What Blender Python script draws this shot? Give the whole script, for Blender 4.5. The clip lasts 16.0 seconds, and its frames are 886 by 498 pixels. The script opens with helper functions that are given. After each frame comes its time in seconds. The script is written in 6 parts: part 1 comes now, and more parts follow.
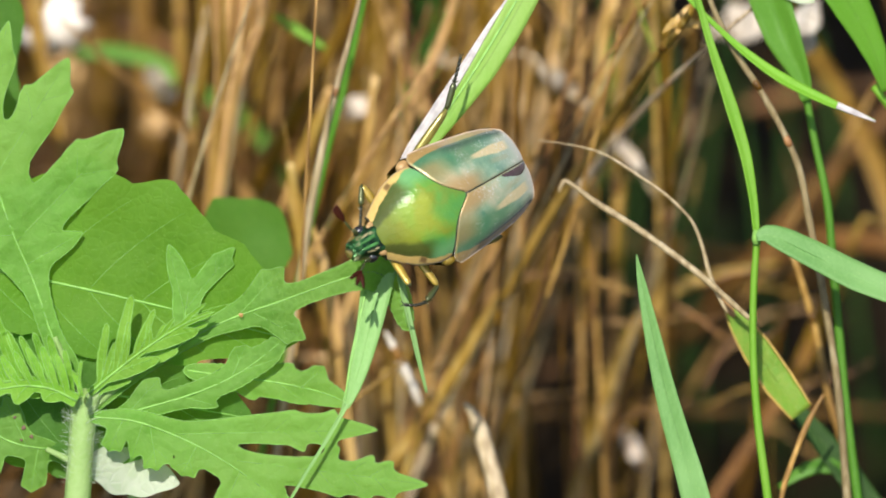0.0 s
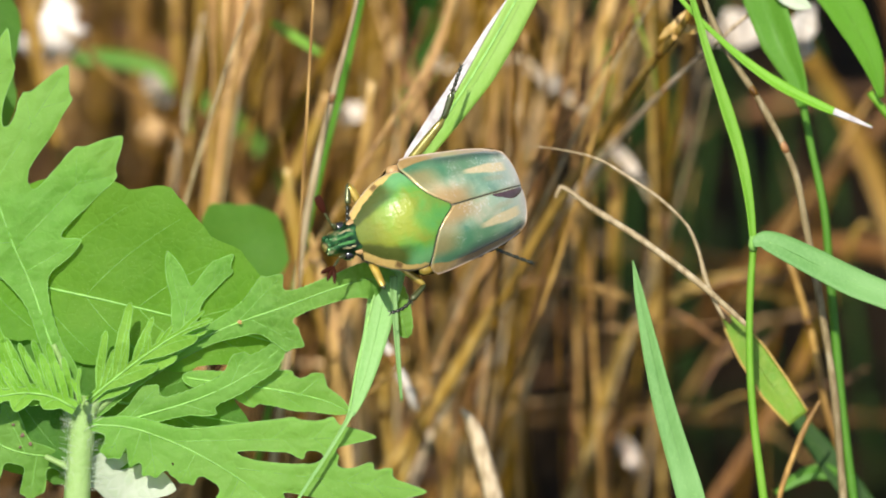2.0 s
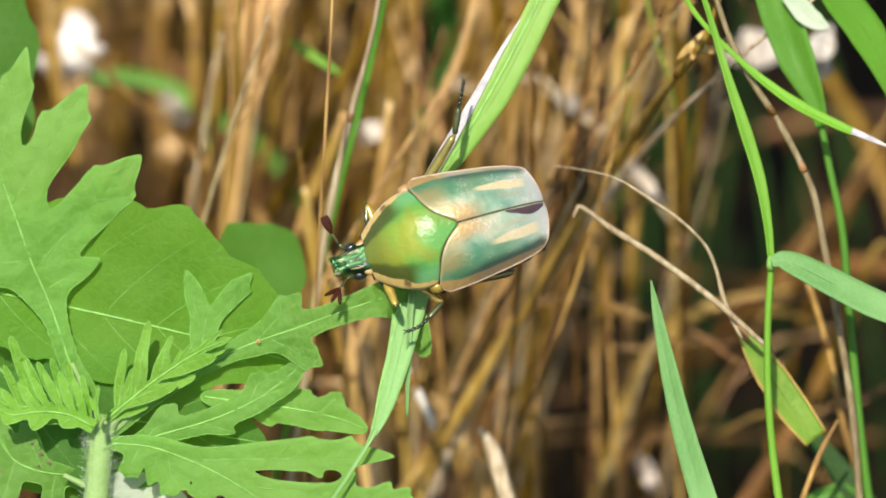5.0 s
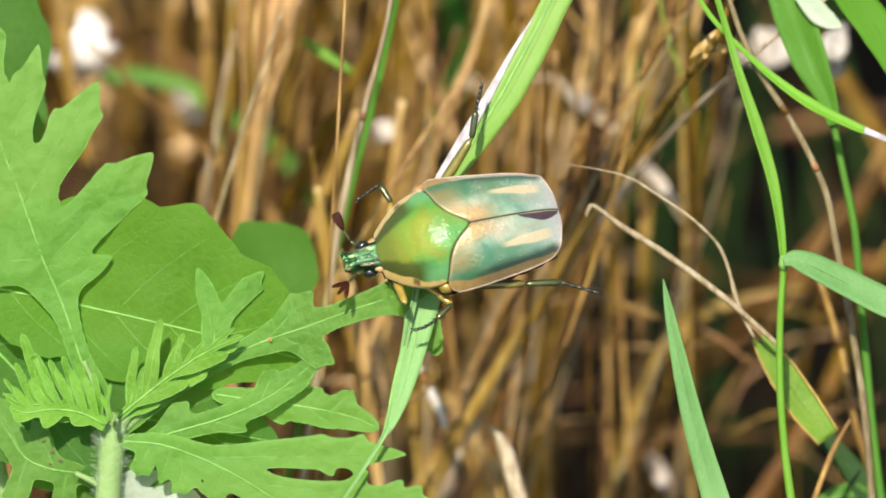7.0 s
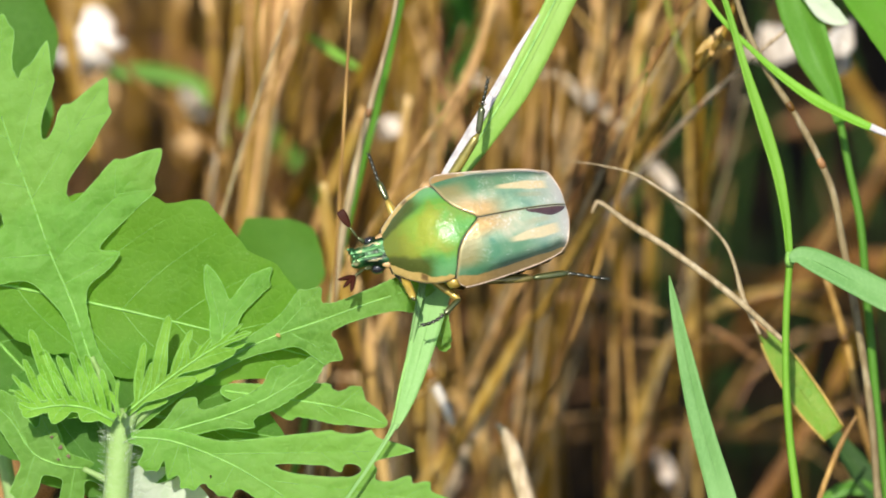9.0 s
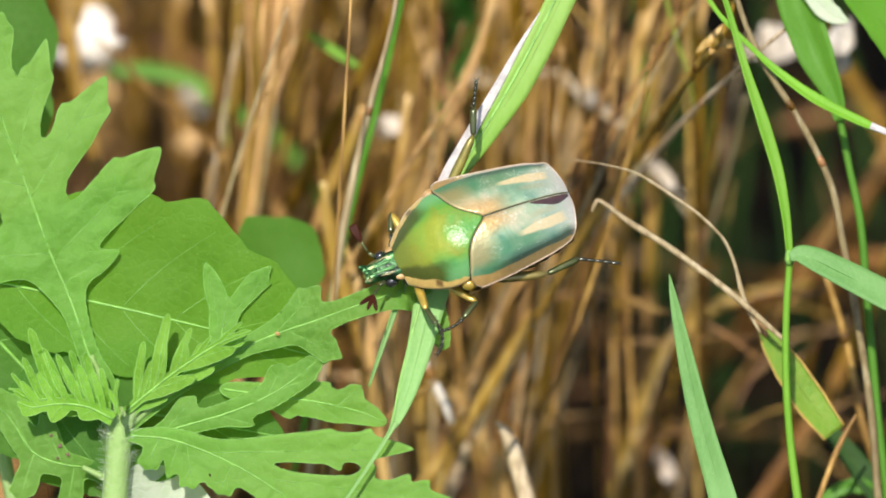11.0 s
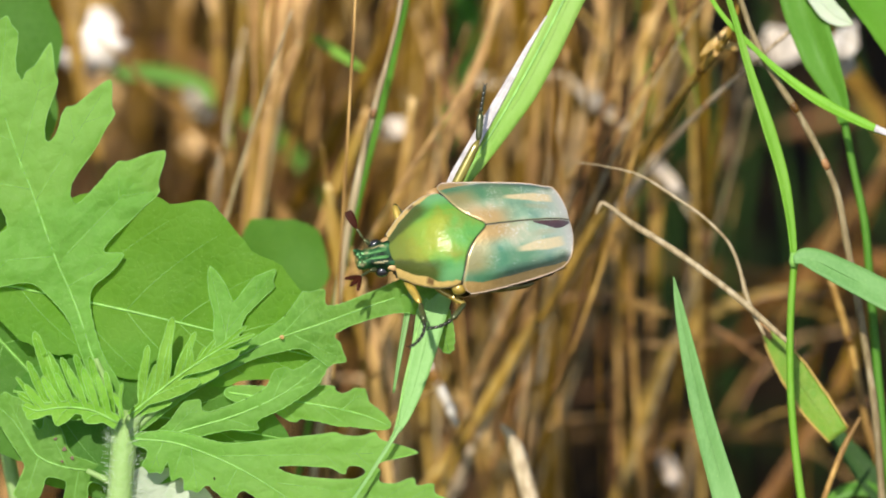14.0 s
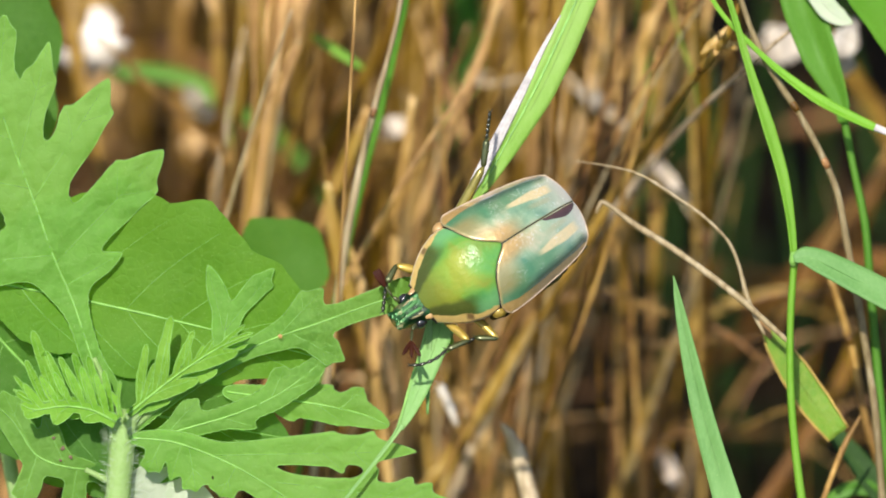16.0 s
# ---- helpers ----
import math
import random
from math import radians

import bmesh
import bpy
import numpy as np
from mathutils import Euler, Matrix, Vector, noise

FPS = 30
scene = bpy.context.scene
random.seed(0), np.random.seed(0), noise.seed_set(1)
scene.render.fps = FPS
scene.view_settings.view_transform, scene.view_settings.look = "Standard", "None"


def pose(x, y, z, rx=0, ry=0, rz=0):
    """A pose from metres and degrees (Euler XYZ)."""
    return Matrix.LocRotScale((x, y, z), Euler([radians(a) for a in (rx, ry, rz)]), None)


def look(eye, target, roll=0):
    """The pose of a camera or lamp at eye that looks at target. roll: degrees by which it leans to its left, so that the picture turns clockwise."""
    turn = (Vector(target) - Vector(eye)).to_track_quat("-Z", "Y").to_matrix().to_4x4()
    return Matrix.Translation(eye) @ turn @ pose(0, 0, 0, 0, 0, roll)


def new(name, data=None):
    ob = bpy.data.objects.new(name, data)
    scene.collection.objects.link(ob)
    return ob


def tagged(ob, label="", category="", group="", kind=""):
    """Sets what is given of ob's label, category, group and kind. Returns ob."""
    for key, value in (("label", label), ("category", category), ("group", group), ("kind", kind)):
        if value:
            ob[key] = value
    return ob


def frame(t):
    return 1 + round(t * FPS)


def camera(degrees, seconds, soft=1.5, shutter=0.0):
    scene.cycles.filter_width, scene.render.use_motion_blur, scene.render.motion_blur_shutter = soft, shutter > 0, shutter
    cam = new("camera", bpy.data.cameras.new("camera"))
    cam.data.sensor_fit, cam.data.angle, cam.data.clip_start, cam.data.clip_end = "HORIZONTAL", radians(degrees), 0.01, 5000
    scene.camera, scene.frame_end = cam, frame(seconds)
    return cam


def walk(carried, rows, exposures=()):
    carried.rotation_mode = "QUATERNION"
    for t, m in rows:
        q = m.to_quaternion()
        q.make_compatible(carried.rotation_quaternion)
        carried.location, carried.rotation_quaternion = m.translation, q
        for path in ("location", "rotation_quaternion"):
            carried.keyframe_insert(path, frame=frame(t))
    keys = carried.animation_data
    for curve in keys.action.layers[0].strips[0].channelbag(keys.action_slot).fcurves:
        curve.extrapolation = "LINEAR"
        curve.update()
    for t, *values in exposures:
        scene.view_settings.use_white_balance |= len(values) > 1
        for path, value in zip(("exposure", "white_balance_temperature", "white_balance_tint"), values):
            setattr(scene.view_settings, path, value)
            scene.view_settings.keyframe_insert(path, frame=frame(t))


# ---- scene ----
# The stand of plants is laid out on an upright sheet through the beetle, square to the view:
# u to the right, v down, in sixteenths of a millimetre, w in millimetres towards the viewer.
U = 0.0625e-3
FOV, PITCH = 8.5, 25.0
REACH = 784 * U / math.tan(radians(FOV / 2))
MID = Vector((0, 0, 0.12))
RIGHT = Vector((1, 0, 0))
UP = Vector((0, math.sin(radians(PITCH)), math.cos(radians(PITCH))))
OUT = Vector((0, -math.cos(radians(PITCH)), math.sin(radians(PITCH))))


def spot(u, v, w=0.0):
    """The place in the world of a point of the layout."""
    spread = (REACH - w * 1e-3) / REACH
    return MID + RIGHT * ((u - 784) * U * spread) + UP * ((441 - v) * U * spread) + OUT * (w * 1e-3)


# ---- camera: hand-held at arm's length with a long lens ----
cam = camera(FOV, 16.0, soft=1.8)
cam.data.dof.use_dof = True
cam.data.dof.focus_distance = REACH
cam.data.dof.aperture_fstop = 17.0
EYE = MID + OUT * REACH
PAN = [
    (0, 62.8, 35.2), (0.5, 67.3, 33.7), (1, 68.9, 33.7), (1.5, 71.9, 30.6), (2, 68.9, 24.5),
    (2.5, 62.7, 13.8), (3, 56.7, 6.1), (3.5, 52.1, -1.5), (4, 45.9, -6.2), (6.5, 23.0, -10.7),
    (7, 15.3, -7.6), (7.5, 10.7, -4.6), (8, 7.6, -3.0), (8.5, 6.1, -1.5), (9, 4.6, -1.5),
    (11.5, 4.6, 1.5), (12, 1.5, 1.5), (12.5, 0.0, 0.0), (13, -1.5, -1.5), (13.5, -1.5, -3.0),
    (14, -3.1, -3.1), (14.5, -1.5, -4.6), (15, -1.5, -4.6), (15.5, -1.5, -1.5), (16, -3.1, -1.5),
]
walk(cam, [(t, look(EYE, spot(784 + a, 441 + b))) for t, a, b in PAN], exposures=[(0, 0.15), (1.5, 0.16), (2, 0.24), (3, 0.24), (4, 0.2), (9, 0.25), (11.5, 0.17), (16, 0.17)])

# ---- light: high summer sun, clear sky ----
SUN_FROM = Vector((-0.13, -0.64, 0.74)).normalized()
sun = new("sun", bpy.data.lights.new("sun", "SUN"))
sun.data.energy, sun.data.angle, sun.data.color = 4.7, radians(0.53), (1.0, 0.95, 0.86)
sun.matrix_world = look(SUN_FROM * 5, (0, 0, 0))
sky = bpy.data.worlds.new("sky")
scene.world = sky
sky.use_nodes = True
air = sky.node_tree.nodes.new("ShaderNodeTexSky")
air.sky_type, air.sun_disc = "NISHITA", False
air.sun_elevation = math.asin(SUN_FROM.z)
air.sun_rotation = math.atan2(SUN_FROM.x, SUN_FROM.y)
sky.node_tree.links.new(air.outputs[0], sky.node_tree.nodes["Background"].inputs[0])
sky.node_tree.nodes["Background"].inputs[1].default_value = 0.15


# ---- materials ----
def shader(name):
    """A new material: its nodes, a linking function and its principled shader."""
    m = bpy.data.materials.new(name)
    m.use_nodes = True
    tree = m.node_tree
    return m, tree.nodes, tree.links.new, tree.nodes["Principled BSDF"]


def grain(nodes, link, scale, detail=4.0, stretch=None, space="Object"):
    """A noise of that many ripples a metre; stretch: its scale along x, y and z."""
    co = nodes.new("ShaderNodeTexCoord")
    tex = nodes.new("ShaderNodeTexNoise")
    tex.inputs["Scale"].default_value, tex.inputs["Detail"].default_value = scale, detail
    if stretch:
        mp = nodes.new("ShaderNodeMapping")
        mp.inputs["Scale"].default_value = stretch
        link(co.outputs[space], mp.inputs[0])
        link(mp.outputs[0], tex.inputs["Vector"])
    else:
        link(co.outputs[space], tex.inputs["Vector"])
    return tex.outputs["Fac"]


def ramp(nodes, link, fac, stops):
    r = nodes.new("ShaderNodeValToRGB")
    e = r.color_ramp.elements
    while len(e) < len(stops):
        e.new(0.5)
    for el, (p, c) in zip(e, stops):
        el.position, el.color = p, (*c, 1)
    link(fac, r.inputs[0])
    return r.outputs[0]


def mix(nodes, link, fac, a, b, how="MIX"):
    m = nodes.new("ShaderNodeMix")
    m.data_type, m.blend_type = "RGBA", how
    for socket, value in ((m.inputs[0], fac), (m.inputs[6], a), (m.inputs[7], b)):
        if isinstance(value, (int, float)):
            socket.default_value = value
        elif isinstance(value, tuple):
            socket.default_value = (*value, 1)
        else:
            link(value, socket)
    return m.outputs[2]


def math_node(nodes, link, op, a, b=0.0, c=0.0):
    m = nodes.new("ShaderNodeMath")
    m.operation = op
    for socket, value in zip(m.inputs, (a, b, c)):
        if isinstance(value, (int, float)):
            socket.default_value = value
        else:
            link(value, socket)
    return m.outputs[0]


def relief(nodes, link, bsdf, height, depth, strength=0.5):
    b = nodes.new("ShaderNodeBump")
    b.inputs["Strength"].default_value, b.inputs["Distance"].default_value = strength, depth
    link(height, b.inputs["Height"])
    link(b.outputs[0], bsdf.inputs["Normal"])


def leaf_material(name, dark, mid, light, gloss=0.45, glow=0.3, stretch=None, vary=0.25):
    """Living leaf: mottled green, partly translucent."""
    m, n, k, p = shader(name)
    broad = grain(n, k, 60, 3)
    fine = grain(n, k, 900, 5, stretch)
    col = ramp(n, k, broad, [(0.3, dark), (0.5, mid), (0.72, light)])
    col = mix(n, k, ramp(n, k, fine, [(0.35, (0, 0, 0)), (0.7, (1, 1, 1))]), col, mix(n, k, vary * 1.6, col, light), "MIX")
    shade = n.new("ShaderNodeObjectInfo")
    speck = ramp(n, k, grain(n, k, 4200, 2), [(0.64, (0, 0, 0)), (0.74, (1, 1, 1))])
    col = mix(n, k, math_node(n, k, "MULTIPLY", speck, 0.30), col, (0.42, 0.62, 0.22))
    hs = n.new("ShaderNodeHueSaturation")
    k(col, hs.inputs["Color"])
    k(math_node(n, k, "MULTIPLY_ADD", shade.outputs["Random"], vary, 1 - vary / 2), hs.inputs["Value"])
    net = n.new("ShaderNodeTexVoronoi")
    net.feature = "DISTANCE_TO_EDGE"
    net.inputs["Scale"].default_value = 850
    warp = n.new("ShaderNodeVectorMath")
    warp.operation = "ADD"
    k(n.new("ShaderNodeTexCoord").outputs["Object"], warp.inputs[0])
    k(mix(n, k, 1.0, grain(n, k, 500, 2), (0.0012, 0.0012, 0.0012), "MULTIPLY"), warp.inputs[1])
    k(warp.outputs[0], net.inputs["Vector"])
    cell = math_node(n, k, "MINIMUM", math_node(n, k, "MULTIPLY", net.outputs["Distance"], 5.0), 1.0)
    tone = hs.outputs[0]
    if not stretch:
        # a net of fine pale veins
        tone = mix(n, k, math_node(n, k, "MULTIPLY_ADD", cell, -0.5, 0.5), tone, light)
    k(tone, p.inputs["Base Color"])
    p.inputs["Roughness"].default_value, p.inputs["Specular IOR Level"].default_value = gloss + 0.12, 0.32
    relief(n, k, p, math_node(n, k, "ADD", cell if not stretch else 0.0, grain(n, k, 1700, 4, stretch)), 0.00009, 0.42)
    through_light = n.new("ShaderNodeBsdfTranslucent")
    lit = mix(n, k, 1.0, hs.outputs[0], (1.5, 1.35, 0.5), "MULTIPLY")
    k(lit, through_light.inputs["Color"])
    both = n.new("ShaderNodeMixShader")
    both.inputs[0].default_value = glow
    k(p.outputs[0], both.inputs[1])
    k(through_light.outputs[0], both.inputs[2])
    k(both.outputs[0], n["Material Output"].inputs[0])
    return m


def straw_material(name, dark, mid, light, gloss=0.5):
    """Dry stalk: long fibres, stains, each stalk of its own tone."""
    m, n, k, p = shader(name)
    fibre = grain(n, k, 1, 4, (1500, 1500, 60))
    blotch = grain(n, k, 90, 3)
    col = ramp(n, k, fibre, [(0.3, dark), (0.5, mid), (0.75, light)])
    col = mix(n, k, ramp(n, k, blotch, [(0.45, (0, 0, 0)), (0.75, (1, 1, 1))]), col, dark)
    info = n.new("ShaderNodeObjectInfo")
    geo = n.new("ShaderNodeNewGeometry")
    own = math_node(n, k, "FRACT", math_node(n, k, "ADD", info.outputs["Random"], geo.outputs["Random Per Island"]))
    hs = n.new("ShaderNodeHueSaturation")
    k(col, hs.inputs["Color"])
    k(math_node(n, k, "MULTIPLY_ADD", own, 0.95, 0.5), hs.inputs["Value"])
    k(math_node(n, k, "MULTIPLY_ADD", own, -0.018, 0.509), hs.inputs["Hue"])
    k(math_node(n, k, "MULTIPLY_ADD", own, -0.30, 1.19), hs.inputs["Saturation"])
    k(hs.outputs[0], p.inputs["Base Color"])
    p.inputs["Roughness"].default_value = gloss
    relief(n, k, p, fibre, 0.0002, 0.5)
    return m


def plain_material(name, colour, gloss=0.5, metal=0.0, ripple=800, coat=0.0):
    """A simple surface with a little mottling and relief."""
    m, n, k, p = shader(name)
    f = grain(n, k, ripple, 4)
    low = tuple(c * 0.72 for c in colour)
    high = tuple(min(1, c * 1.2) for c in colour)
    k(ramp(n, k, f, [(0.3, low), (0.7, high)]), p.inputs["Base Color"])
    p.inputs["Roughness"].default_value, p.inputs["Metallic"].default_value = gloss, metal
    p.inputs["Coat Weight"].default_value, p.inputs["Coat Roughness"].default_value = coat, 0.15
    relief(n, k, p, f, 0.00005, 0.4)
    return m


RAGWEED = leaf_material("ragweed_leaf", (0.145, 0.355, 0.043), (0.195, 0.435, 0.060), (0.255, 0.51, 0.092), 0.5, 0.55)
BUD = leaf_material("young_leaf", (0.12, 0.335, 0.02), (0.175, 0.41, 0.03), (0.25, 0.48, 0.055), 0.5, 0.4)
BROAD = leaf_material("broad_leaf", (0.115, 0.315, 0.016), (0.15, 0.38, 0.024), (0.19, 0.435, 0.038), 0.5, 0.6)
DARKLEAF = leaf_material("dark_leaf", (0.08, 0.25, 0.028), (0.115, 0.32, 0.04), (0.155, 0.375, 0.058), 0.5, 0.65)
VEIN = plain_material("vein", (0.215, 0.44, 0.08), 0.55)
PALEWEED = leaf_material("bleached_glare_weed", (0.36, 0.46, 0.28), (0.46, 0.55, 0.38), (0.58, 0.62, 0.50), 0.5, 0.3)
HAIRY = leaf_material("ragweed_stem", (0.26, 0.44, 0.11), (0.33, 0.50, 0.16), (0.40, 0.56, 0.22), 0.5, 0.3)
HAIR = plain_material("plant_hair", (0.62, 0.72, 0.50), 0.5)
GRASS = leaf_material("grass_blade", (0.14, 0.36, 0.02), (0.20, 0.46, 0.03), (0.28, 0.54, 0.06), 0.35, 0.35, (3, 3, 0.25))
GRASSDARK = leaf_material("grass_dark", (0.07, 0.21, 0.015), (0.10, 0.28, 0.022), (0.15, 0.34, 0.04), 0.35, 0.35, (3, 3, 0.25))
GREYGREEN = leaf_material("grass_grey", (0.11, 0.28, 0.07), (0.17, 0.36, 0.10), (0.24, 0.45, 0.15), 0.4, 0.3, (3, 3, 0.25))
# darkened copy of the grass green, with the shade put into its colour
DIMGREEN = leaf_material("dimmed_grass", (0.02, 0.06, 0.008), (0.032, 0.085, 0.012), (0.05, 0.12, 0.02), 0.5, 0.3, (3, 3, 0.25))
PALEGREEN = leaf_material("grass_pale", (0.19, 0.40, 0.10), (0.25, 0.47, 0.14), (0.33, 0.54, 0.20), 0.4, 0.35, (3, 3, 0.25))
YELLOWING = leaf_material("grass_yellow", (0.20, 0.33, 0.03), (0.28, 0.42, 0.05), (0.42, 0.36, 0.08), 0.45, 0.3)
LIME = leaf_material("grass_lime", (0.12, 0.27, 0.022), (0.175, 0.33, 0.03), (0.27, 0.36, 0.05), 0.45, 0.3)
PERCHGREEN = leaf_material("grass_perch", (0.19, 0.41, 0.045), (0.26, 0.48, 0.07), (0.36, 0.55, 0.14), 0.35, 0.35, (3, 3, 0.25))
BLEACHED_GLARE = plain_material("bleached_glare_grass", (0.46, 0.42, 0.40), 0.35, ripple=900)
SPOT = plain_material("dead_spot", (0.12, 0.07, 0.03), 0.6)
OCHRE = plain_material("ochre_margin", (0.46, 0.30, 0.06), 0.55)
RUST = plain_material("rusty_edge", (0.30, 0.15, 0.04), 0.6)
STRAW = straw_material("straw", (0.165, 0.086, 0.021), (0.37, 0.208, 0.050), (0.63, 0.40, 0.12))
PALESTRAW = straw_material("pale_straw", (0.32, 0.18, 0.05), (0.545, 0.34, 0.11), (0.78, 0.565, 0.265))
BROWNSTRAW = straw_material("brown_straw", (0.075, 0.032, 0.006), (0.19, 0.085, 0.015), (0.35, 0.18, 0.038))
GREYSTRAW = straw_material("grey_straw", (0.24, 0.17, 0.09), (0.42, 0.32, 0.18), (0.62, 0.51, 0.34))
CHAFF = straw_material("bleached_litter", (0.50, 0.40, 0.29), (0.76, 0.67, 0.57), (0.86, 0.80, 0.74))


# ---- building ----
SHIFT = {}


def thing(name, base, label, category, group="", kind=""):
    """An empty at its base, to which parts are fixed."""
    ob = new(name)
    ob.empty_display_size = 0.005
    ob.location = base
    SHIFT[ob.name] = Vector(base)
    return tagged(ob, label, category, group, kind)


def part(name, bm, material, parent=None, label="", smooth=True, thick=0.0):
    """A mesh object from bm, whose points are in the world, under a thing or a part."""
    me = bpy.data.meshes.new(name)
    off = SHIFT[parent.name] if parent else Vector((0, 0, 0))
    bm.transform(Matrix.Translation(-off))
    bm.normal_update()
    bm.to_mesh(me)
    bm.free()
    if smooth:
        me.shade_smooth()
    me.materials.append(material)
    ob = new(name, me)
    SHIFT[ob.name] = off
    if parent:
        ob.parent = parent
    if label:
        ob["label"] = label
    if thick:
        mod = ob.modifiers.new("thickness", "SOLIDIFY")
        mod.thickness, mod.offset = thick, 0
    return ob


def smooth_path(points, steps=8):
    """Points along a smooth curve through the given ones, and where each lies, 0 to 1."""
    p = [Vector(a) for a in points]
    if len(p) == 2:
        p = [p[0], p[0].lerp(p[1], 0.5), p[1]]
    ext = [p[0] * 2 - p[1]] + p + [p[-1] * 2 - p[-2]]
    out = []
    for i in range(1, len(ext) - 2):
        a, b, c, d = ext[i - 1:i + 3]
        for j in range(steps):
            t = j / steps
            out.append(0.5 * (2 * b + (c - a) * t + (2 * a - 5 * b + 4 * c - d) * t * t + (3 * b - a - 3 * c + d) * t ** 3))
    out.append(p[-1])
    return out


def along(values, f):
    """A value from a short list, at the fraction f of its length."""
    x = min(max(f, 0), 1) * (len(values) - 1)
    i = min(int(x), len(values) - 2)
    return values[i] + (values[i + 1] - values[i]) * (x - i)


def tube(bm, path, radii, sides=8, wob=0.0, flat=1.0):
    """A closed tapered stalk along world points."""
    rings = []
    n = len(path)
    for i, p in enumerate(path):
        way = (path[min(i + 1, n - 1)] - path[max(i - 1, 0)]).normalized()
        side = way.cross(OUT)
        side = side.normalized() if side.length > 1e-6 else RIGHT
        face = side.cross(way).normalized()
        r = along(radii, i / (n - 1))
        r *= 1 + wob * noise.noise(p * 400)
        rings.append([bm.verts.new(p + side * (math.cos(a) * r) + face * (math.sin(a) * r * flat))
                      for a in (2 * math.pi * j / sides for j in range(sides))])
    for a, b in zip(rings, rings[1:]):
        for j in range(sides):
            bm.faces.new((a[j], a[(j + 1) % sides], b[(j + 1) % sides], b[j]))
    bm.faces.new(rings[0][::-1])
    bm.faces.new(rings[-1])
    return bm


def ribbon(bm, path, widths, fold=0.25, tilt=0.0, side_range=(-1, 1), ridge=0.0):
    """A grass blade along world points: a shallow V across, turned by tilt degrees about its length.
    tilt may be a short list, for a blade that twists."""
    cols = 6
    rows = []
    n = len(path)
    for i, p in enumerate(path):
        way = (path[min(i + 1, n - 1)] - path[max(i - 1, 0)]).normalized()
        side = way.cross(OUT)
        side = side.normalized() if side.length > 1e-6 else RIGHT
        face = side.cross(way).normalized()
        turn = radians(along(tilt, i / (n - 1)) if isinstance(tilt, (list, tuple)) else tilt)
        s2, f2 = side * math.cos(turn) + face * math.sin(turn), face * math.cos(turn) - side * math.sin(turn)
        h = along(widths, i / (n - 1)) / 2
        row = []
        for j in range(cols + 1):
            x = side_range[0] + (side_range[1] - side_range[0]) * j / cols
            lift = abs(x) * fold + 0.03 * math.sin(x * 14) + ridge * noise.noise(p * 300 + Vector((x, 0, 0)))
            row.append(bm.verts.new(p + s2 * (x * h) + f2 * (lift * h)))
        rows.append(row)
    for a, b in zip(rows, rows[1:]):
        for j in range(cols):
            bm.faces.new((a[j], a[j + 1], b[j + 1], b[j]))
    return bm


def layout(points, w=0.0, upright=0.0):
    """World points from (u, v) or (u, v, w); upright 1 leans a stalk from the sheet into the plumb line."""
    out = []
    for p in points:
        d = (p[2] if len(p) > 2 else w) + upright * 0.466 * (441 - p[1]) * 0.0625
        out.append(spot(p[0], p[1], d))
    return out


def rooted(path):
    """The path with its last stretch carried on down into the ground."""
    a, b = path[-2], path[-1]
    way = b - a
    if way.z > -1e-4 or b.z <= 0:
        return path
    drop = way / -way.z
    if drop.length > 1.6:
        drop = Vector((drop.x, drop.y, 0)).normalized() * 1.0 + Vector((0, 0, -1))
    return path + [b + drop * (b.z * 0.5), b + drop * (b.z + 0.004)]


# ---- ground ----
def soil():
    m, n, k, p = shader("soil")
    a, b = grain(n, k, 45, 6), grain(n, k, 350, 6)
    # soil tones near black, carrying the deep shade between the stalks
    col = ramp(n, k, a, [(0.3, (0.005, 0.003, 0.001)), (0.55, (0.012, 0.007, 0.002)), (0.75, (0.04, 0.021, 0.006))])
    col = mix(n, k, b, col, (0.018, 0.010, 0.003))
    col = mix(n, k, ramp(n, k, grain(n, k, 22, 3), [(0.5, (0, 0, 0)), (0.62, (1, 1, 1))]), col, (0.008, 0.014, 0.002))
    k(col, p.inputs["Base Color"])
    p.inputs["Roughness"].default_value = 0.95
    p.inputs["Specular IOR Level"].default_value = 0.1
    relief(n, k, p, b, 0.003, 0.8)
    bm = bmesh.new()
    xs = [-300, -60, -12, -3, -1] + [-0.6 + 0.04 * i for i in range(31)] + [1, 3, 12, 60, 300]
    grid = [[bm.verts.new((x, y + 0.3, 0.006 * noise.noise(Vector((x * 14, y * 14, 0))) if abs(x) < 2 and abs(y) < 2 else 0)) for x in xs] for y in xs]
    for r0, r1 in zip(grid, grid[1:]):
        for j in range(len(xs) - 1):
            bm.faces.new((r0[j], r0[j + 1], r1[j + 1], r1[j]))
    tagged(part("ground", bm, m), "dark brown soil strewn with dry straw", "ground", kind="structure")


soil()

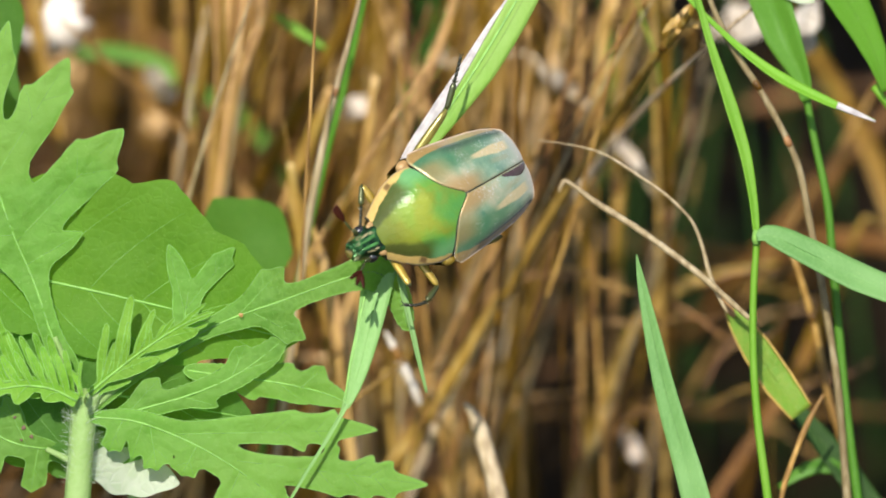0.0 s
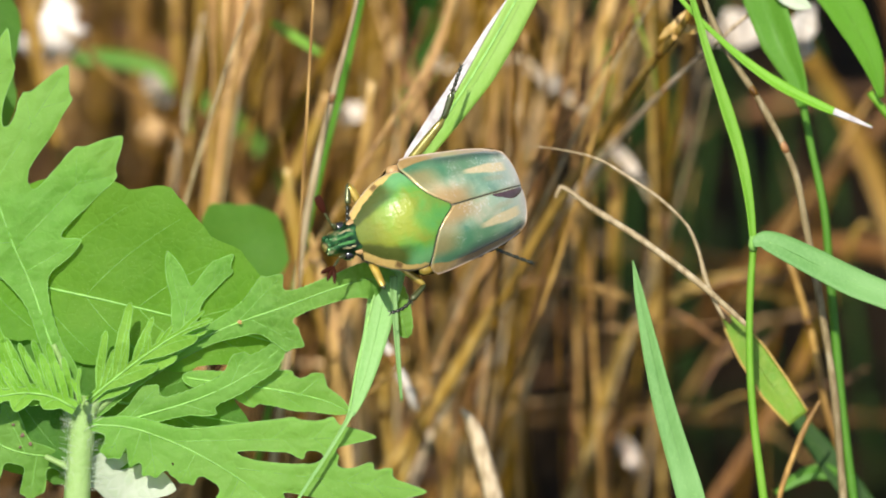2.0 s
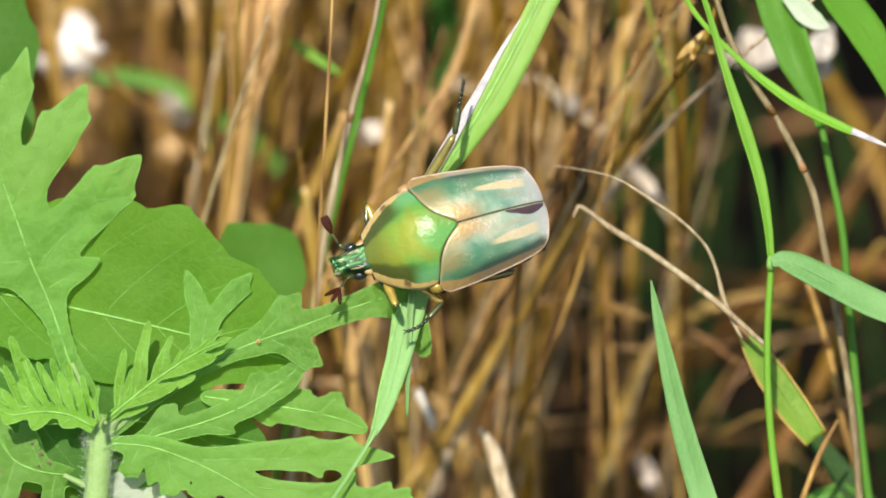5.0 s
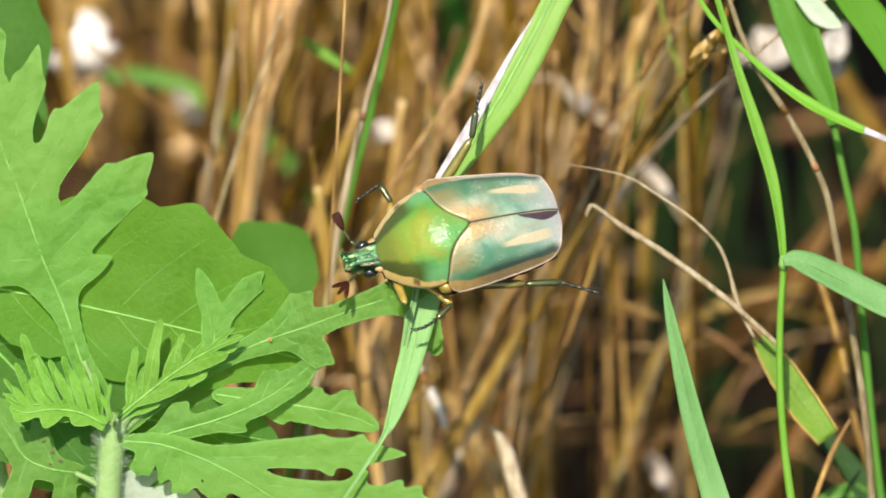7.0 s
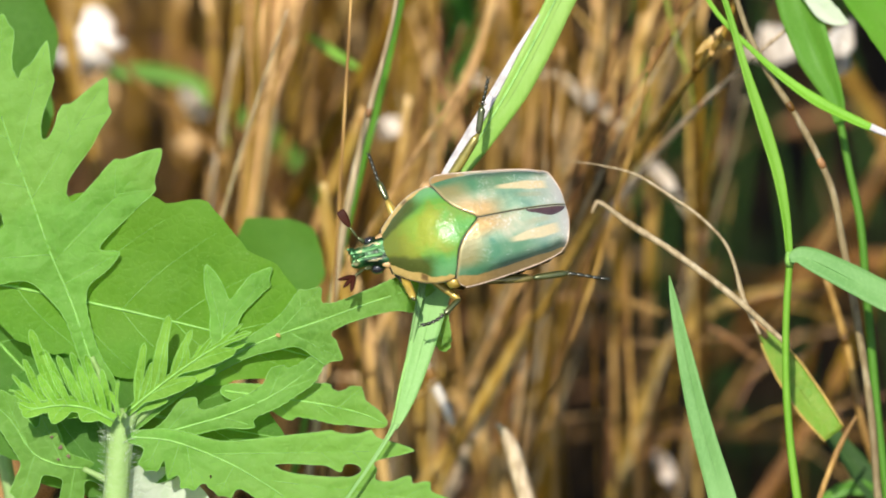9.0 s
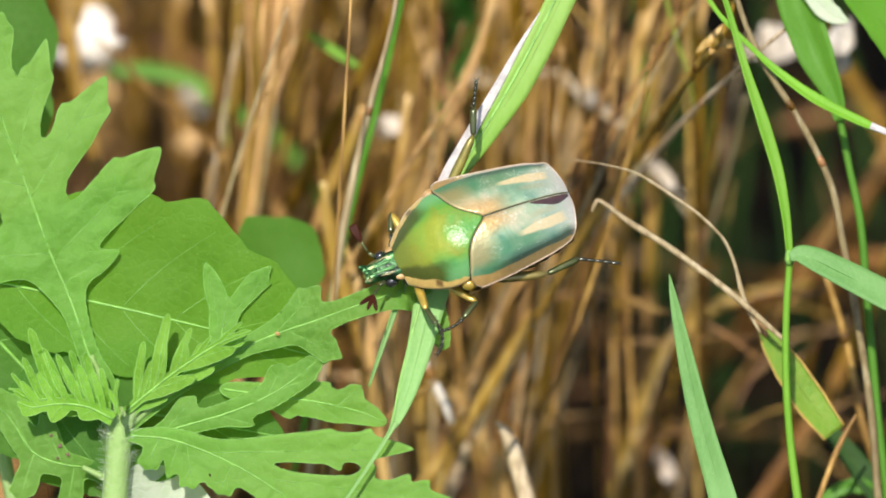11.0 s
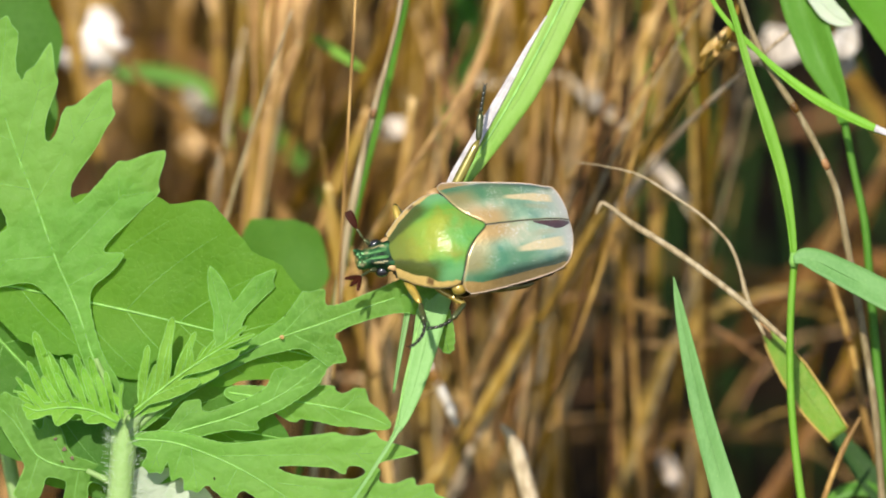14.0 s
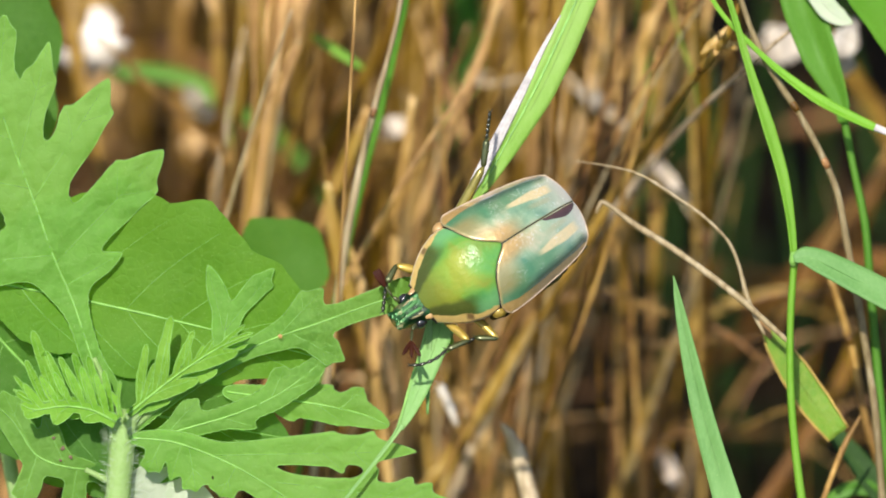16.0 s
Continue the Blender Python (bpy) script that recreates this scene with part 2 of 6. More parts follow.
# ---- dry straw behind the beetle ----
def straw(points, width, w, material=STRAW, upright=1.0, label="dry tan grass stalk standing in the thicket", root=True, nodes=(), wob=0.22, flat=0.8):
    """One stalk: layout points from its top down, its widths, its depth and where its joints lie."""
    path = smooth_path(layout(points, w, upright), 6)
    if root:
        path = rooted(path)
    width = width if isinstance(width, (list, tuple)) else (width * 0.85, width)
    ob = thing("straw_stalk", path[-1], label, "dry grass", "dry stalks of the thicket")
    bm = tube(bmesh.new(), path, [a * U / 2 for a in width], 8, wob, flat)
    part("stalk", bm, material, ob)
    if max(width) > 15 and upright > 0.5:
        # a split sheath round the stalk, and its dry blade hanging off
        k0 = abs(noise.noise(path[0] * 61))
        n = len(path)
        i0, i1 = int(n * (0.05 + 0.3 * k0)), int(n * (0.45 + 0.5 * k0))
        if i1 - i0 > 4:
            hull = [p + OUT * (along(width, i / (n - 1)) * U * 0.34) for i, p in list(enumerate(path))[i0:i1]]
            wide = max(width) * U
            part("sheath", ribbon(bmesh.new(), hull, (wide * 0.5, wide * 1.15, wide * 1.25, wide * 1.0), 0.0, 0, ridge=0.25), STRAW if material is not STRAW else PALESTRAW, ob, "pale split leaf sheath", thick=0.0001)
            if w > -85:
                return ob
            side = RIGHT * (1 if noise.noise(path[0] * 91) > 0 else -1)
            a = hull[0]
            tip = a + side * (0.004 + 0.016 * k0) + Vector((0, 0, 0.012 - 0.04 * k0))
            part("dry_blade", ribbon(bmesh.new(), smooth_path([a - Vector((0, 0, 0.004)), a + side * 0.002 + Vector((0, 0, 0.003)), a.lerp(tip, 0.6) + Vector((0, 0, 0.004)), tip], 5),
                                     (wide * 0.8, wide * 0.6, wide * 0.35, wide * 0.06), 0.3, (0, 40, -30), ridge=0.2), PALESTRAW, ob, "curled dry leaf blade", thick=0.0001)
    if not nodes and 13 < max(width) < 23:
        nodes = (0.2 + 0.9 * abs(noise.noise(path[0] * 37)),)
    for f in nodes:
        i = int(f * (len(path) - 2))
        way = (path[i + 1] - path[i]).normalized()
        r = along(width, f) * U / 2
        part("joint", tube(bmesh.new(), [path[i] - way * r * 1.6, path[i] - way * r * 0.5, path[i] + way * r * 0.5, path[i] + way * r * 1.6],
                           (r * 0.9, r * 1.12, r * 1.1, r * 0.9), 8), BROWNSTRAW, ob)
    return ob


def thicket():
    """The crowd of stalks further back, none of which can be told from its neighbour. Leaves above the view are added
    to shade it.
    """
    rnd, more = random.Random(5), random.Random(6)
    for name, mat, count in (("straw_thicket", STRAW, 150), ("brown_thicket", BROWNSTRAW, 130), ("pale_thicket", PALESTRAW, 34)):
        bm, spare = bmesh.new(), bmesh.new()
        for _ in range(count):
            y = rnd.uniform(0.09, 0.55)
            x = rnd.uniform(-0.2, 0.2) if rnd.random() < 0.45 else rnd.uniform(-0.12, 0.02)
            if x > 0.022 and rnd.random() < (0.75 if mat is BROWNSTRAW else 0.9):
                continue
            lean, back = rnd.gauss(0.08, 0.3), rnd.gauss(0, 0.14)
            tall = rnd.uniform(0.3, 0.7)
            r = rnd.uniform(0.0004, 0.0011) if rnd.random() < 0.55 else rnd.uniform(0.00012, 0.0004)
            bow = rnd.gauss(0, 0.03)
            path = [Vector((x + lean * tall * f + bow * f * f, y + back * tall * f, tall * f - 0.004)) for f in (0, 0.2, 0.4, 0.6, 0.8, 1)]
            # the stand opens towards its right side
            into = spare if x > 0.010 and (x * 7919) % 1 < 0.72 else bm
            tube(into, path, (r, r * 0.9, r * 0.6), 6, 0.1)
            for f in (0.55, 0.75, 0.92):
                # unseen dry leaves on the upper joints, added to shade the stand
                at = path[0].lerp(path[-1], f)
                if at.z > 0.2:
                    a = rnd.uniform(0, 2 * math.pi)
                    out = Vector((math.cos(a), math.sin(a), 0)) * rnd.uniform(0.04, 0.09)
                    ribbon(into, smooth_path([at, at + out * 0.5 + Vector((0, 0, 0.03)), at + out - Vector((0, 0, 0.01))], 3), (0.004, 0.007, 0.001), 0.3, rnd.uniform(-60, 60))
            for f in (0.5, 0.68, 0.84, 0.97):
                # broader unseen blades above the view, added to shade the depth of the stand
                at = path[0].lerp(path[-1], f)
                if at.z > 0.2 and at.y > 0.08:
                    a = more.uniform(0, 2 * math.pi)
                    out = Vector((math.cos(a), math.sin(a), 0)) * more.uniform(0.04, 0.08)
                    ribbon(bm, smooth_path([at, at + out * 0.5 + Vector((0, 0, 0.03)), at + out], 3), (0.005, 0.011, 0.002), 0.3, more.uniform(-60, 60))
        spare.free()
        tagged(part(name, bm, mat), "thicket of dry upright grass stalks", "dry grass", kind="stuff")
    bm = bmesh.new()
    for _ in range(260):
        a = rnd.uniform(0, math.pi)
        c = Vector((rnd.uniform(-0.2, 0.2), rnd.uniform(0.02, 0.6), rnd.uniform(0.0, 0.03)))
        half = Vector((math.cos(a), math.sin(a), rnd.gauss(0, 0.25))) * rnd.uniform(0.015, 0.06)
        if c.x > 0.02 and rnd.random() < 0.88:
            continue
        r = rnd.uniform(0.0004, 0.0014)
        tube(bm, [c - half, c + Vector((0, 0, rnd.uniform(0, 0.008))), c + half], (r, r * 0.9, r * 0.7), 5, 0.2, 0.5)
    for _ in range(90):
        # bent and fallen stalks caught between the upright ones
        a = rnd.uniform(0, 2 * math.pi)
        c = Vector((rnd.uniform(-0.14, 0.14), rnd.uniform(0.08, 0.42), rnd.uniform(0.0, 0.05)))
        if c.x > 0.01 and rnd.random() < 0.85:
            continue
        half = Vector((math.cos(a), 0.5 * math.sin(a), 0)) * rnd.uniform(0.03, 0.10)
        r = rnd.uniform(0.0005, 0.0015)
        lift = rnd.uniform(0.0, 0.04)
        tube(bm, smooth_path([c - half, c - half * 0.4 + Vector((0, 0, lift)), c + half * 0.5 + Vector((0, 0, lift)), c + half - Vector((0, 0, c.z))], 4), (r * 0.6, r, r, r * 0.7), 6, 0.2, 0.6)
    leaves = bmesh.new()
    for _ in range(120):
        # dry curling grass leaves between the stalks
        c = Vector((rnd.uniform(-0.13, 0.13), rnd.uniform(0.05, 0.3), rnd.uniform(0.0, 0.12)))
        if c.x > 0.015 and rnd.random() < 0.7:
            continue
        a = rnd.gauss(math.pi / 2, 0.5)
        half = Vector((math.cos(a), rnd.gauss(0, 0.4), math.sin(a))) * rnd.uniform(0.015, 0.045)
        bend = Vector((rnd.gauss(0, 0.008), rnd.gauss(0, 0.008), 0))
        wide = rnd.uniform(0.0008, 0.0032)
        ribbon(leaves, smooth_path([c - half, c + bend, c + half], 5), (wide * 0.6, wide, wide * 0.2), 0.35, (rnd.uniform(-70, 70), rnd.uniform(-70, 70)), ridge=0.3)
    tagged(part("dry_leaf_tangle", leaves, STRAW), "tangle of thin curling dry grass leaves", "dry grass", kind="stuff")
    tagged(part("straw_litter", bm, BROWNSTRAW), "fallen dry straw lying on the soil", "straw litter", kind="stuff")


thicket()
# stalks that stand out, from the far ones to the near ones
straw([(318, -80), (322, 120), (330, 420), (326, 900)], 26, -150, BROWNSTRAW)
straw([(252, -80), (246, 200), (262, 500)], 20, -170, BROWNSTRAW)
straw([(380, -60), (384, 200), (372, 460)], 18, -110, STRAW)
straw([(428, -60), (420, 180), (398, 430)], 20, -80, STRAW)
straw([(470, -60), (452, 160), (436, 420)], 14, -75, STRAW)
straw([(505, -60), (478, 180), (450, 410), (430, 600)], 14, -78, PALESTRAW)
straw([(560, -40), (552, 240), (540, 420)], 14, -120, STRAW)
straw([(650, 190), (612, 280), (572, 380), (536, 490)], 22, -62, STRAW, 0.8)
straw([(628, -40), (618, 140), (606, 340)], 6, -20, STRAW, wob=0.05)
straw([(716, -50), (694, 60), (662, 180), (638, 280), (610, 420), (590, 560)], (8, 9, 12, 14, 14, 14), -30, GREYSTRAW)
straw([(566, 250), (578, 340), (600, 470), (640, 600), (668, 760), (690, 900)], (2, 8, 18, 24, 24, 20), -50, STRAW)
straw([(605, 400), (640, 520), (660, 640), (680, 800)], (3, 22, 22, 20), -45, PALESTRAW)
straw([(742, -60), (738, 150), (728, 420)], 30, -130, PALESTRAW)
straw([(775, -60), (768, 200), (760, 500)], 16, -110, PALESTRAW)
straw([(890, -40), (850, 90), (800, 210), (762, 320), (730, 420)], 18, -70, PALESTRAW)
straw([(838, 130), (856, 150), (990, 130), (1045, 185), (1110, 230), (1190, 330), (1250, 430)], (6, 8, 8, 12, 11, 9, 5), -85, GREYSTRAW, 0.3, "bleached bent dry grass stalk", root=False)
straw([(905, -40), (900, 200), (905, 880)], 24, -130, STRAW)
straw([(938, -60), (944, 120), (936, 420)], 22, -90, STRAW)
straw([(862, -60), (874, 140), (880, 420)], 18, -120, PALESTRAW)
straw([(965, -60), (985, 200), (988, 560), (970, 900)], 30, -110, STRAW)
straw([(1162, -60), (1160, 220), (1155, 520), (1135, 900)], 22, -90, STRAW)
straw([(1075, -40), (1050, 120), (1015, 270), (985, 400), (972, 600), (960, 900)], 24, -95, STRAW)
straw([(1150, -40), (1132, 100), (1112, 300), (1098, 440), (1092, 600), (1100, 760)], 20, -85, STRAW)
straw([(1222, -60), (1222, 150), (1226, 300), (1230, 470)], 13, -78, PALESTRAW)
straw([(1176, -40), (1198, 60), (1222, 130), (1232, 190)], (8, 9, 7, 4), -55, YELLOWING, 0.8, "thin yellowing grass stalk", root=False)
straw([(1236, -60), (1240, 160), (1246, 480), (1240, 900)], 20, -85, BROWNSTRAW)
straw([(1100, 200), (1104, 420), (1096, 700), (1090, 900)], 26, -120, BROWNSTRAW)
straw([(1440, 502), (1330, 524), (1250, 556), (1190, 612), (1150, 690), (1120, 780)], (16, 24, 27, 27, 24, 18), -88, PALESTRAW, 0.3)
straw([(1466, 488), (1500, 600), (1530, 745), (1552, 815), (1566, 900)], (10, 13, 15, 16, 16), -34, STRAW, 0.4)
straw([(1568, 300), (1520, 420), (1440, 620), (1380, 900)], 12, -110, BROWNSTRAW)
straw([(1545, 500), (1500, 640), (1420, 780), (1340, 900)], 26, -90, BROWNSTRAW)
straw([(1260, 90), (1180, 210), (1120, 330), (1050, 480)], 14, -120, PALESTRAW, 0.4)
straw([(760, 60), (800, 180), (830, 320), (840, 480)], 16, -100, PALESTRAW, 0.6)
straw([(690, 420), (740, 500), (800, 600), (830, 720)], 22, -120, STRAW, 0.5)
straw([(990, -40), (1010, 120), (1000, 300), (996, 420)], 18, -150, PALESTRAW, 0.9)
straw([(716, 560), (706, 660), (712, 760), (720, 900)], 16, -70, PALESTRAW, 0.7)
straw([(676, 600), (694, 700), (700, 900)], 12, -55, PALESTRAW, 0.7)
straw([(742, 690), (752, 790), (762, 900)], 14, -62, PALESTRAW, 0.7)
straw([(786, 640), (770, 760), (764, 900)], 12, -75, PALESTRAW, 0.7)
straw([(728, 170), (706, 320), (696, 440), (702, 620)], 17, -64, PALESTRAW, 0.8)
def thin_stalks():
    """Thin stalks that stand and lean between the stout ones, most of them tilted to the right."""
    rnd = random.Random(21)
    for i in range(64):
        far = rnd.uniform(-105, -38)
        u = rnd.uniform(360, 1290)
        if 560 < u < 720 and far > -60:
            far -= 40
        tilt = rnd.gauss(-0.16, 0.16) if rnd.random() < 0.8 else rnd.gauss(-0.55, 0.15)
        top, foot = rnd.uniform(-70, 180), rnd.uniform(420, 760)
        bow = rnd.gauss(0, 14)
        wide = rnd.uniform(4, 9)
        pts = [(u + tilt * (v - 300) + bow * math.sin(math.pi * f), v) for f, v in ((f, top + (foot - top) * f) for f in (0, 0.3, 0.65, 1))]
        straw(pts, (wide * 0.6, wide, wide), far, rnd.choice((STRAW, STRAW, GREYSTRAW, BROWNSTRAW, BROWNSTRAW)), 0.8, "thin dry grass stalk leaning in the thicket", wob=0.12)
    for i in range(16):
        # bent ones low down on the open side
        u, v = rnd.uniform(1010, 1540), rnd.uniform(520, 830)
        half, tilt = rnd.uniform(50, 120), rnd.gauss(0.1, 0.5)
        far = rnd.uniform(-125, -60)
        pts = [(u - half, v + tilt * half), (u - half * 0.3, v - rnd.uniform(0, 30)), (u + half * 0.4, v - tilt * half * 0.4), (u + half, v - tilt * half)]
        straw(pts, (4, rnd.uniform(6, 11), 7, 4), far, rnd.choice((STRAW, BROWNSTRAW, BROWNSTRAW)), 0.0, "bent dry grass stalk low in the thicket", root=False, wob=0.2)


thin_stalks()
# leaning stalks that cross behind the beetle
straw([(1322, -40, -16), (1292, 40, -18), (1275, 75, -20), (1215, 150, -30), (1140, 260, -50), (1060, 385, -55), (960, 545, -58), (870, 690, -61), (800, 800, -64), (770, 900, -66)], (9, 11, 14, 17, 21, 24, 27, 29, 30, 30), -16, PALESTRAW, 0.2, "brown dry grass stalk leaning across the thicket", nodes=(0.3,))
straw([(1478, -10, -18), (1420, 32, -20), (1330, 108, -26), (1230, 200, -42), (1140, 302, -57), (1040, 432, -59), (930, 610, -61), (850, 750, -64), (790, 900, -66)], (6, 7, 8, 10, 13, 16, 18, 19, 20), -19, GREYSTRAW, 0.2, "brown dry grass stalk leaning across the thicket")
straw([(1085, 380), (1010, 470), (900, 640), (820, 760), (720, 900)], (12, 15, 17, 18, 20), -65, PALESTRAW, 0.2, "pale dry grass stalk leaning across the thicket")
straw([(1296, -40), (1330, 60), (1372, 140), (1420, 215), (1474, 325), (1496, 430), (1520, 560), (1545, 720), (1560, 900)], (10, 11, 12, 12, 13, 14, 14, 15, 15), -14, GREYSTRAW, 0.3, "jointed dry grass stalk beside green grass", nodes=(0.34, 0.46))
straw([(1052, 376), (1057, 364), (1068, 358), (1120, 396), (1200, 447), (1300, 522), (1375, 588), (1402, 612)], (6, 9, 10, 11, 12, 12, 9, 7), -12, GREYSTRAW, 0.0, "pale broken dry stick with a hooked end", root=False)
straw([(1014, 284), (1070, 292), (1130, 308), (1185, 342), (1240, 380), (1285, 425), (1305, 470), (1318, 520), (1334, 560), (1350, 590)], (2, 3, 4, 5, 5, 6, 6, 8, 8, 5), -13, GREYSTRAW, 0.0, "thin curling dry grass tendril", root=False)
straw([(1520, 735), (1490, 790), (1455, 880), (1440, 940)], (6, 11, 9, 9), -14, STRAW, 0.2)
straw([(744, 622), (765, 662), (792, 718), (806, 752)], (6, 18, 20, 8), -45, CHAFF, 0.2, "bleached dry grass leaf fragment", root=False)
straw([(884, 748), (905, 780), (930, 860), (950, 940)], (8, 28, 34, 28), -33, GREYSTRAW, 0.0, "broad dry grass sheath")
straw([(800, 690), (850, 760), (890, 850), (900, 930)], (10, 26, 26, 24), -80, PALESTRAW, 0.3)
straw([(560, 665), (640, 668), (735, 668)], (10, 12, 8), -90, PALESTRAW, 0.0, root=False)
straw([(660, 760), (720, 720), (790, 665)], (8, 8, 6), -40, STRAW, 0.0, root=False)


def dry_sheath():
    """A broad split sheath, flaring upwards."""
    path = rooted(smooth_path(layout([(500, -70), (488, 60), (472, 180), (456, 300), (440, 430), (430, 560)], -62, 1.0), 7))
    ob = thing("dry_grass_sheath", path[-1], "broad split pale dry grass sheath", "dry grass", "dry stalks of the thicket")
    wide = (130, 112, 62, 46, 38, 30, 24)
    part("sheath", ribbon(bmesh.new(), path, [x * U for x in wide], 0.35, -10, ridge=0.35), STRAW, ob, thick=0.0002)
    for k, mat in ((-0.46, STRAW), (-0.30, PALESTRAW), (-0.12, STRAW), (0.08, PALESTRAW), (0.24, STRAW), (0.44, GREYSTRAW)):
        rib = [p + RIGHT * (k * U * along(wide, i / (len(path) - 1))) + OUT * 0.0009 for i, p in enumerate(path)]
        part("rib", tube(bmesh.new(), rib, (5 * U, 5 * U, 4 * U), 6, 0.2), mat, ob)


dry_sheath()


def dry_leaf(u, v, w, length, width, angle, curl, label="pale sunlit dead leaf lying in the straw", material=CHAFF):
    """A dead leaf: a crumpled torn oval."""
    a = radians(angle)
    rnd = random.Random(int(u + 3 * v))
    pts = [spot(u + math.cos(a) * length * (f - 0.5) + rnd.uniform(-0.1, 0.1) * width, v - math.sin(a) * length * (f - 0.5), w + curl * math.sin(f * math.pi) + rnd.uniform(-1.5, 1.5)) for f in (0, 0.2, 0.4, 0.6, 0.8, 1)]
    ob = thing("dead_leaf", pts[0], label, "dead leaf", "dead leaves in the litter")
    wide = [width * U * x * rnd.uniform(0.6, 1.3) for x in (0.35, 0.9, 1.0, 0.95, 0.8, 0.6, 0.3)]
    part("leaf_blade", ribbon(bmesh.new(), smooth_path(pts, 4), wide, rnd.uniform(-0.15, 0.25), (rnd.uniform(-30, 30), rnd.uniform(-20, 20), rnd.uniform(-30, 30)), ridge=0.5), material, ob, thick=0.0003)
    return ob


tan_leaf = ("tan dead leaf lying in the straw", PALESTRAW)
dry_leaf(164, 74, -92, 122, 104, 75, 6)
dry_leaf(160, 8, -155, 120, 80, 40, 6, *tan_leaf)
dry_leaf(348, 184, -94, 76, 54, -40, 4)
dry_leaf(360, 252, -110, 90, 44, 10, 4, *tan_leaf)
dry_leaf(185, 170, -150, 90, 60, 80, 4, *tan_leaf)
dry_leaf(698, 222, -92, 58, 42, 30, 3)
dry_leaf(1046, 174, -84, 84, 30, -32, 3)
dry_leaf(1186, 322, -80, 96, 26, -50, 3)
dry_leaf(930, 186, -120, 44, 16, 5, 2)
dry_leaf(860, 140, -115, 66, 26, -15, 3)
dry_leaf(1184, 834, -100, 78, 26, -65, 4)
dry_leaf(905, 250, -190, 110, 70, 80, 5, *tan_leaf)
dry_leaf(1385, 78, -95, 120, 74, 10, 5)
dry_leaf(1488, 84, -62, 104, 60, 70, 5)
dry_leaf(285, 30, -255, 60, 50, 70, 4, *tan_leaf)


def bract():
    """Papery sheath at the joint of the leaning stalk."""
    ob = thing("papery_bract", layout([(1270, 80, -19)])[0], "papery tan bract on a dry grass joint", "dry grass")
    for pts, wid in ((((1236, 96), (1262, 76), (1300, 80), (1334, 66)), (4, 20, 16, 3)), (((1262, 98), (1272, 70), (1290, 48), (1300, 30)), (6, 24, 14, 4))):
        part("scale", ribbon(bmesh.new(), smooth_path(layout(pts, -19), 6), [x * U for x in wid], 0.4, 15, ridge=0.2), PALESTRAW, ob, thick=0.0001)


bract()

# ---- green grass ----
def blade(name, points, widths, w, material, parent, fold=0.25, tilt=0.0, upright=0.0, side_range=(-1, 1), label="", root=False, ridge=0.1):
    path = smooth_path(layout(points, w, upright), 7)
    if root:
        path = rooted(path)
    ob = part(name, ribbon(bmesh.new(), path, [x * U for x in widths], fold, tilt, side_range, ridge), material, parent, label, thick=0.00012)
    if max(widths) > 24 and side_range == (-1, 1):
        raised = [p + OUT * 0.00004 for p in path]
        part("midrib", ribbon(bmesh.new(), raised, [max(1.5, 0.05 * x) * U for x in widths], 0.3, tilt), material, ob, thick=0.0001)
    return ob


def stem(name, points, widths, w, material, parent, upright=0.0, root=True, label=""):
    path = smooth_path(layout(points, w, upright), 7)
    if root:
        path = rooted(path)
    return part(name, tube(bmesh.new(), path, [x * U / 2 for x in widths], 8, 0.05), material, parent, label)


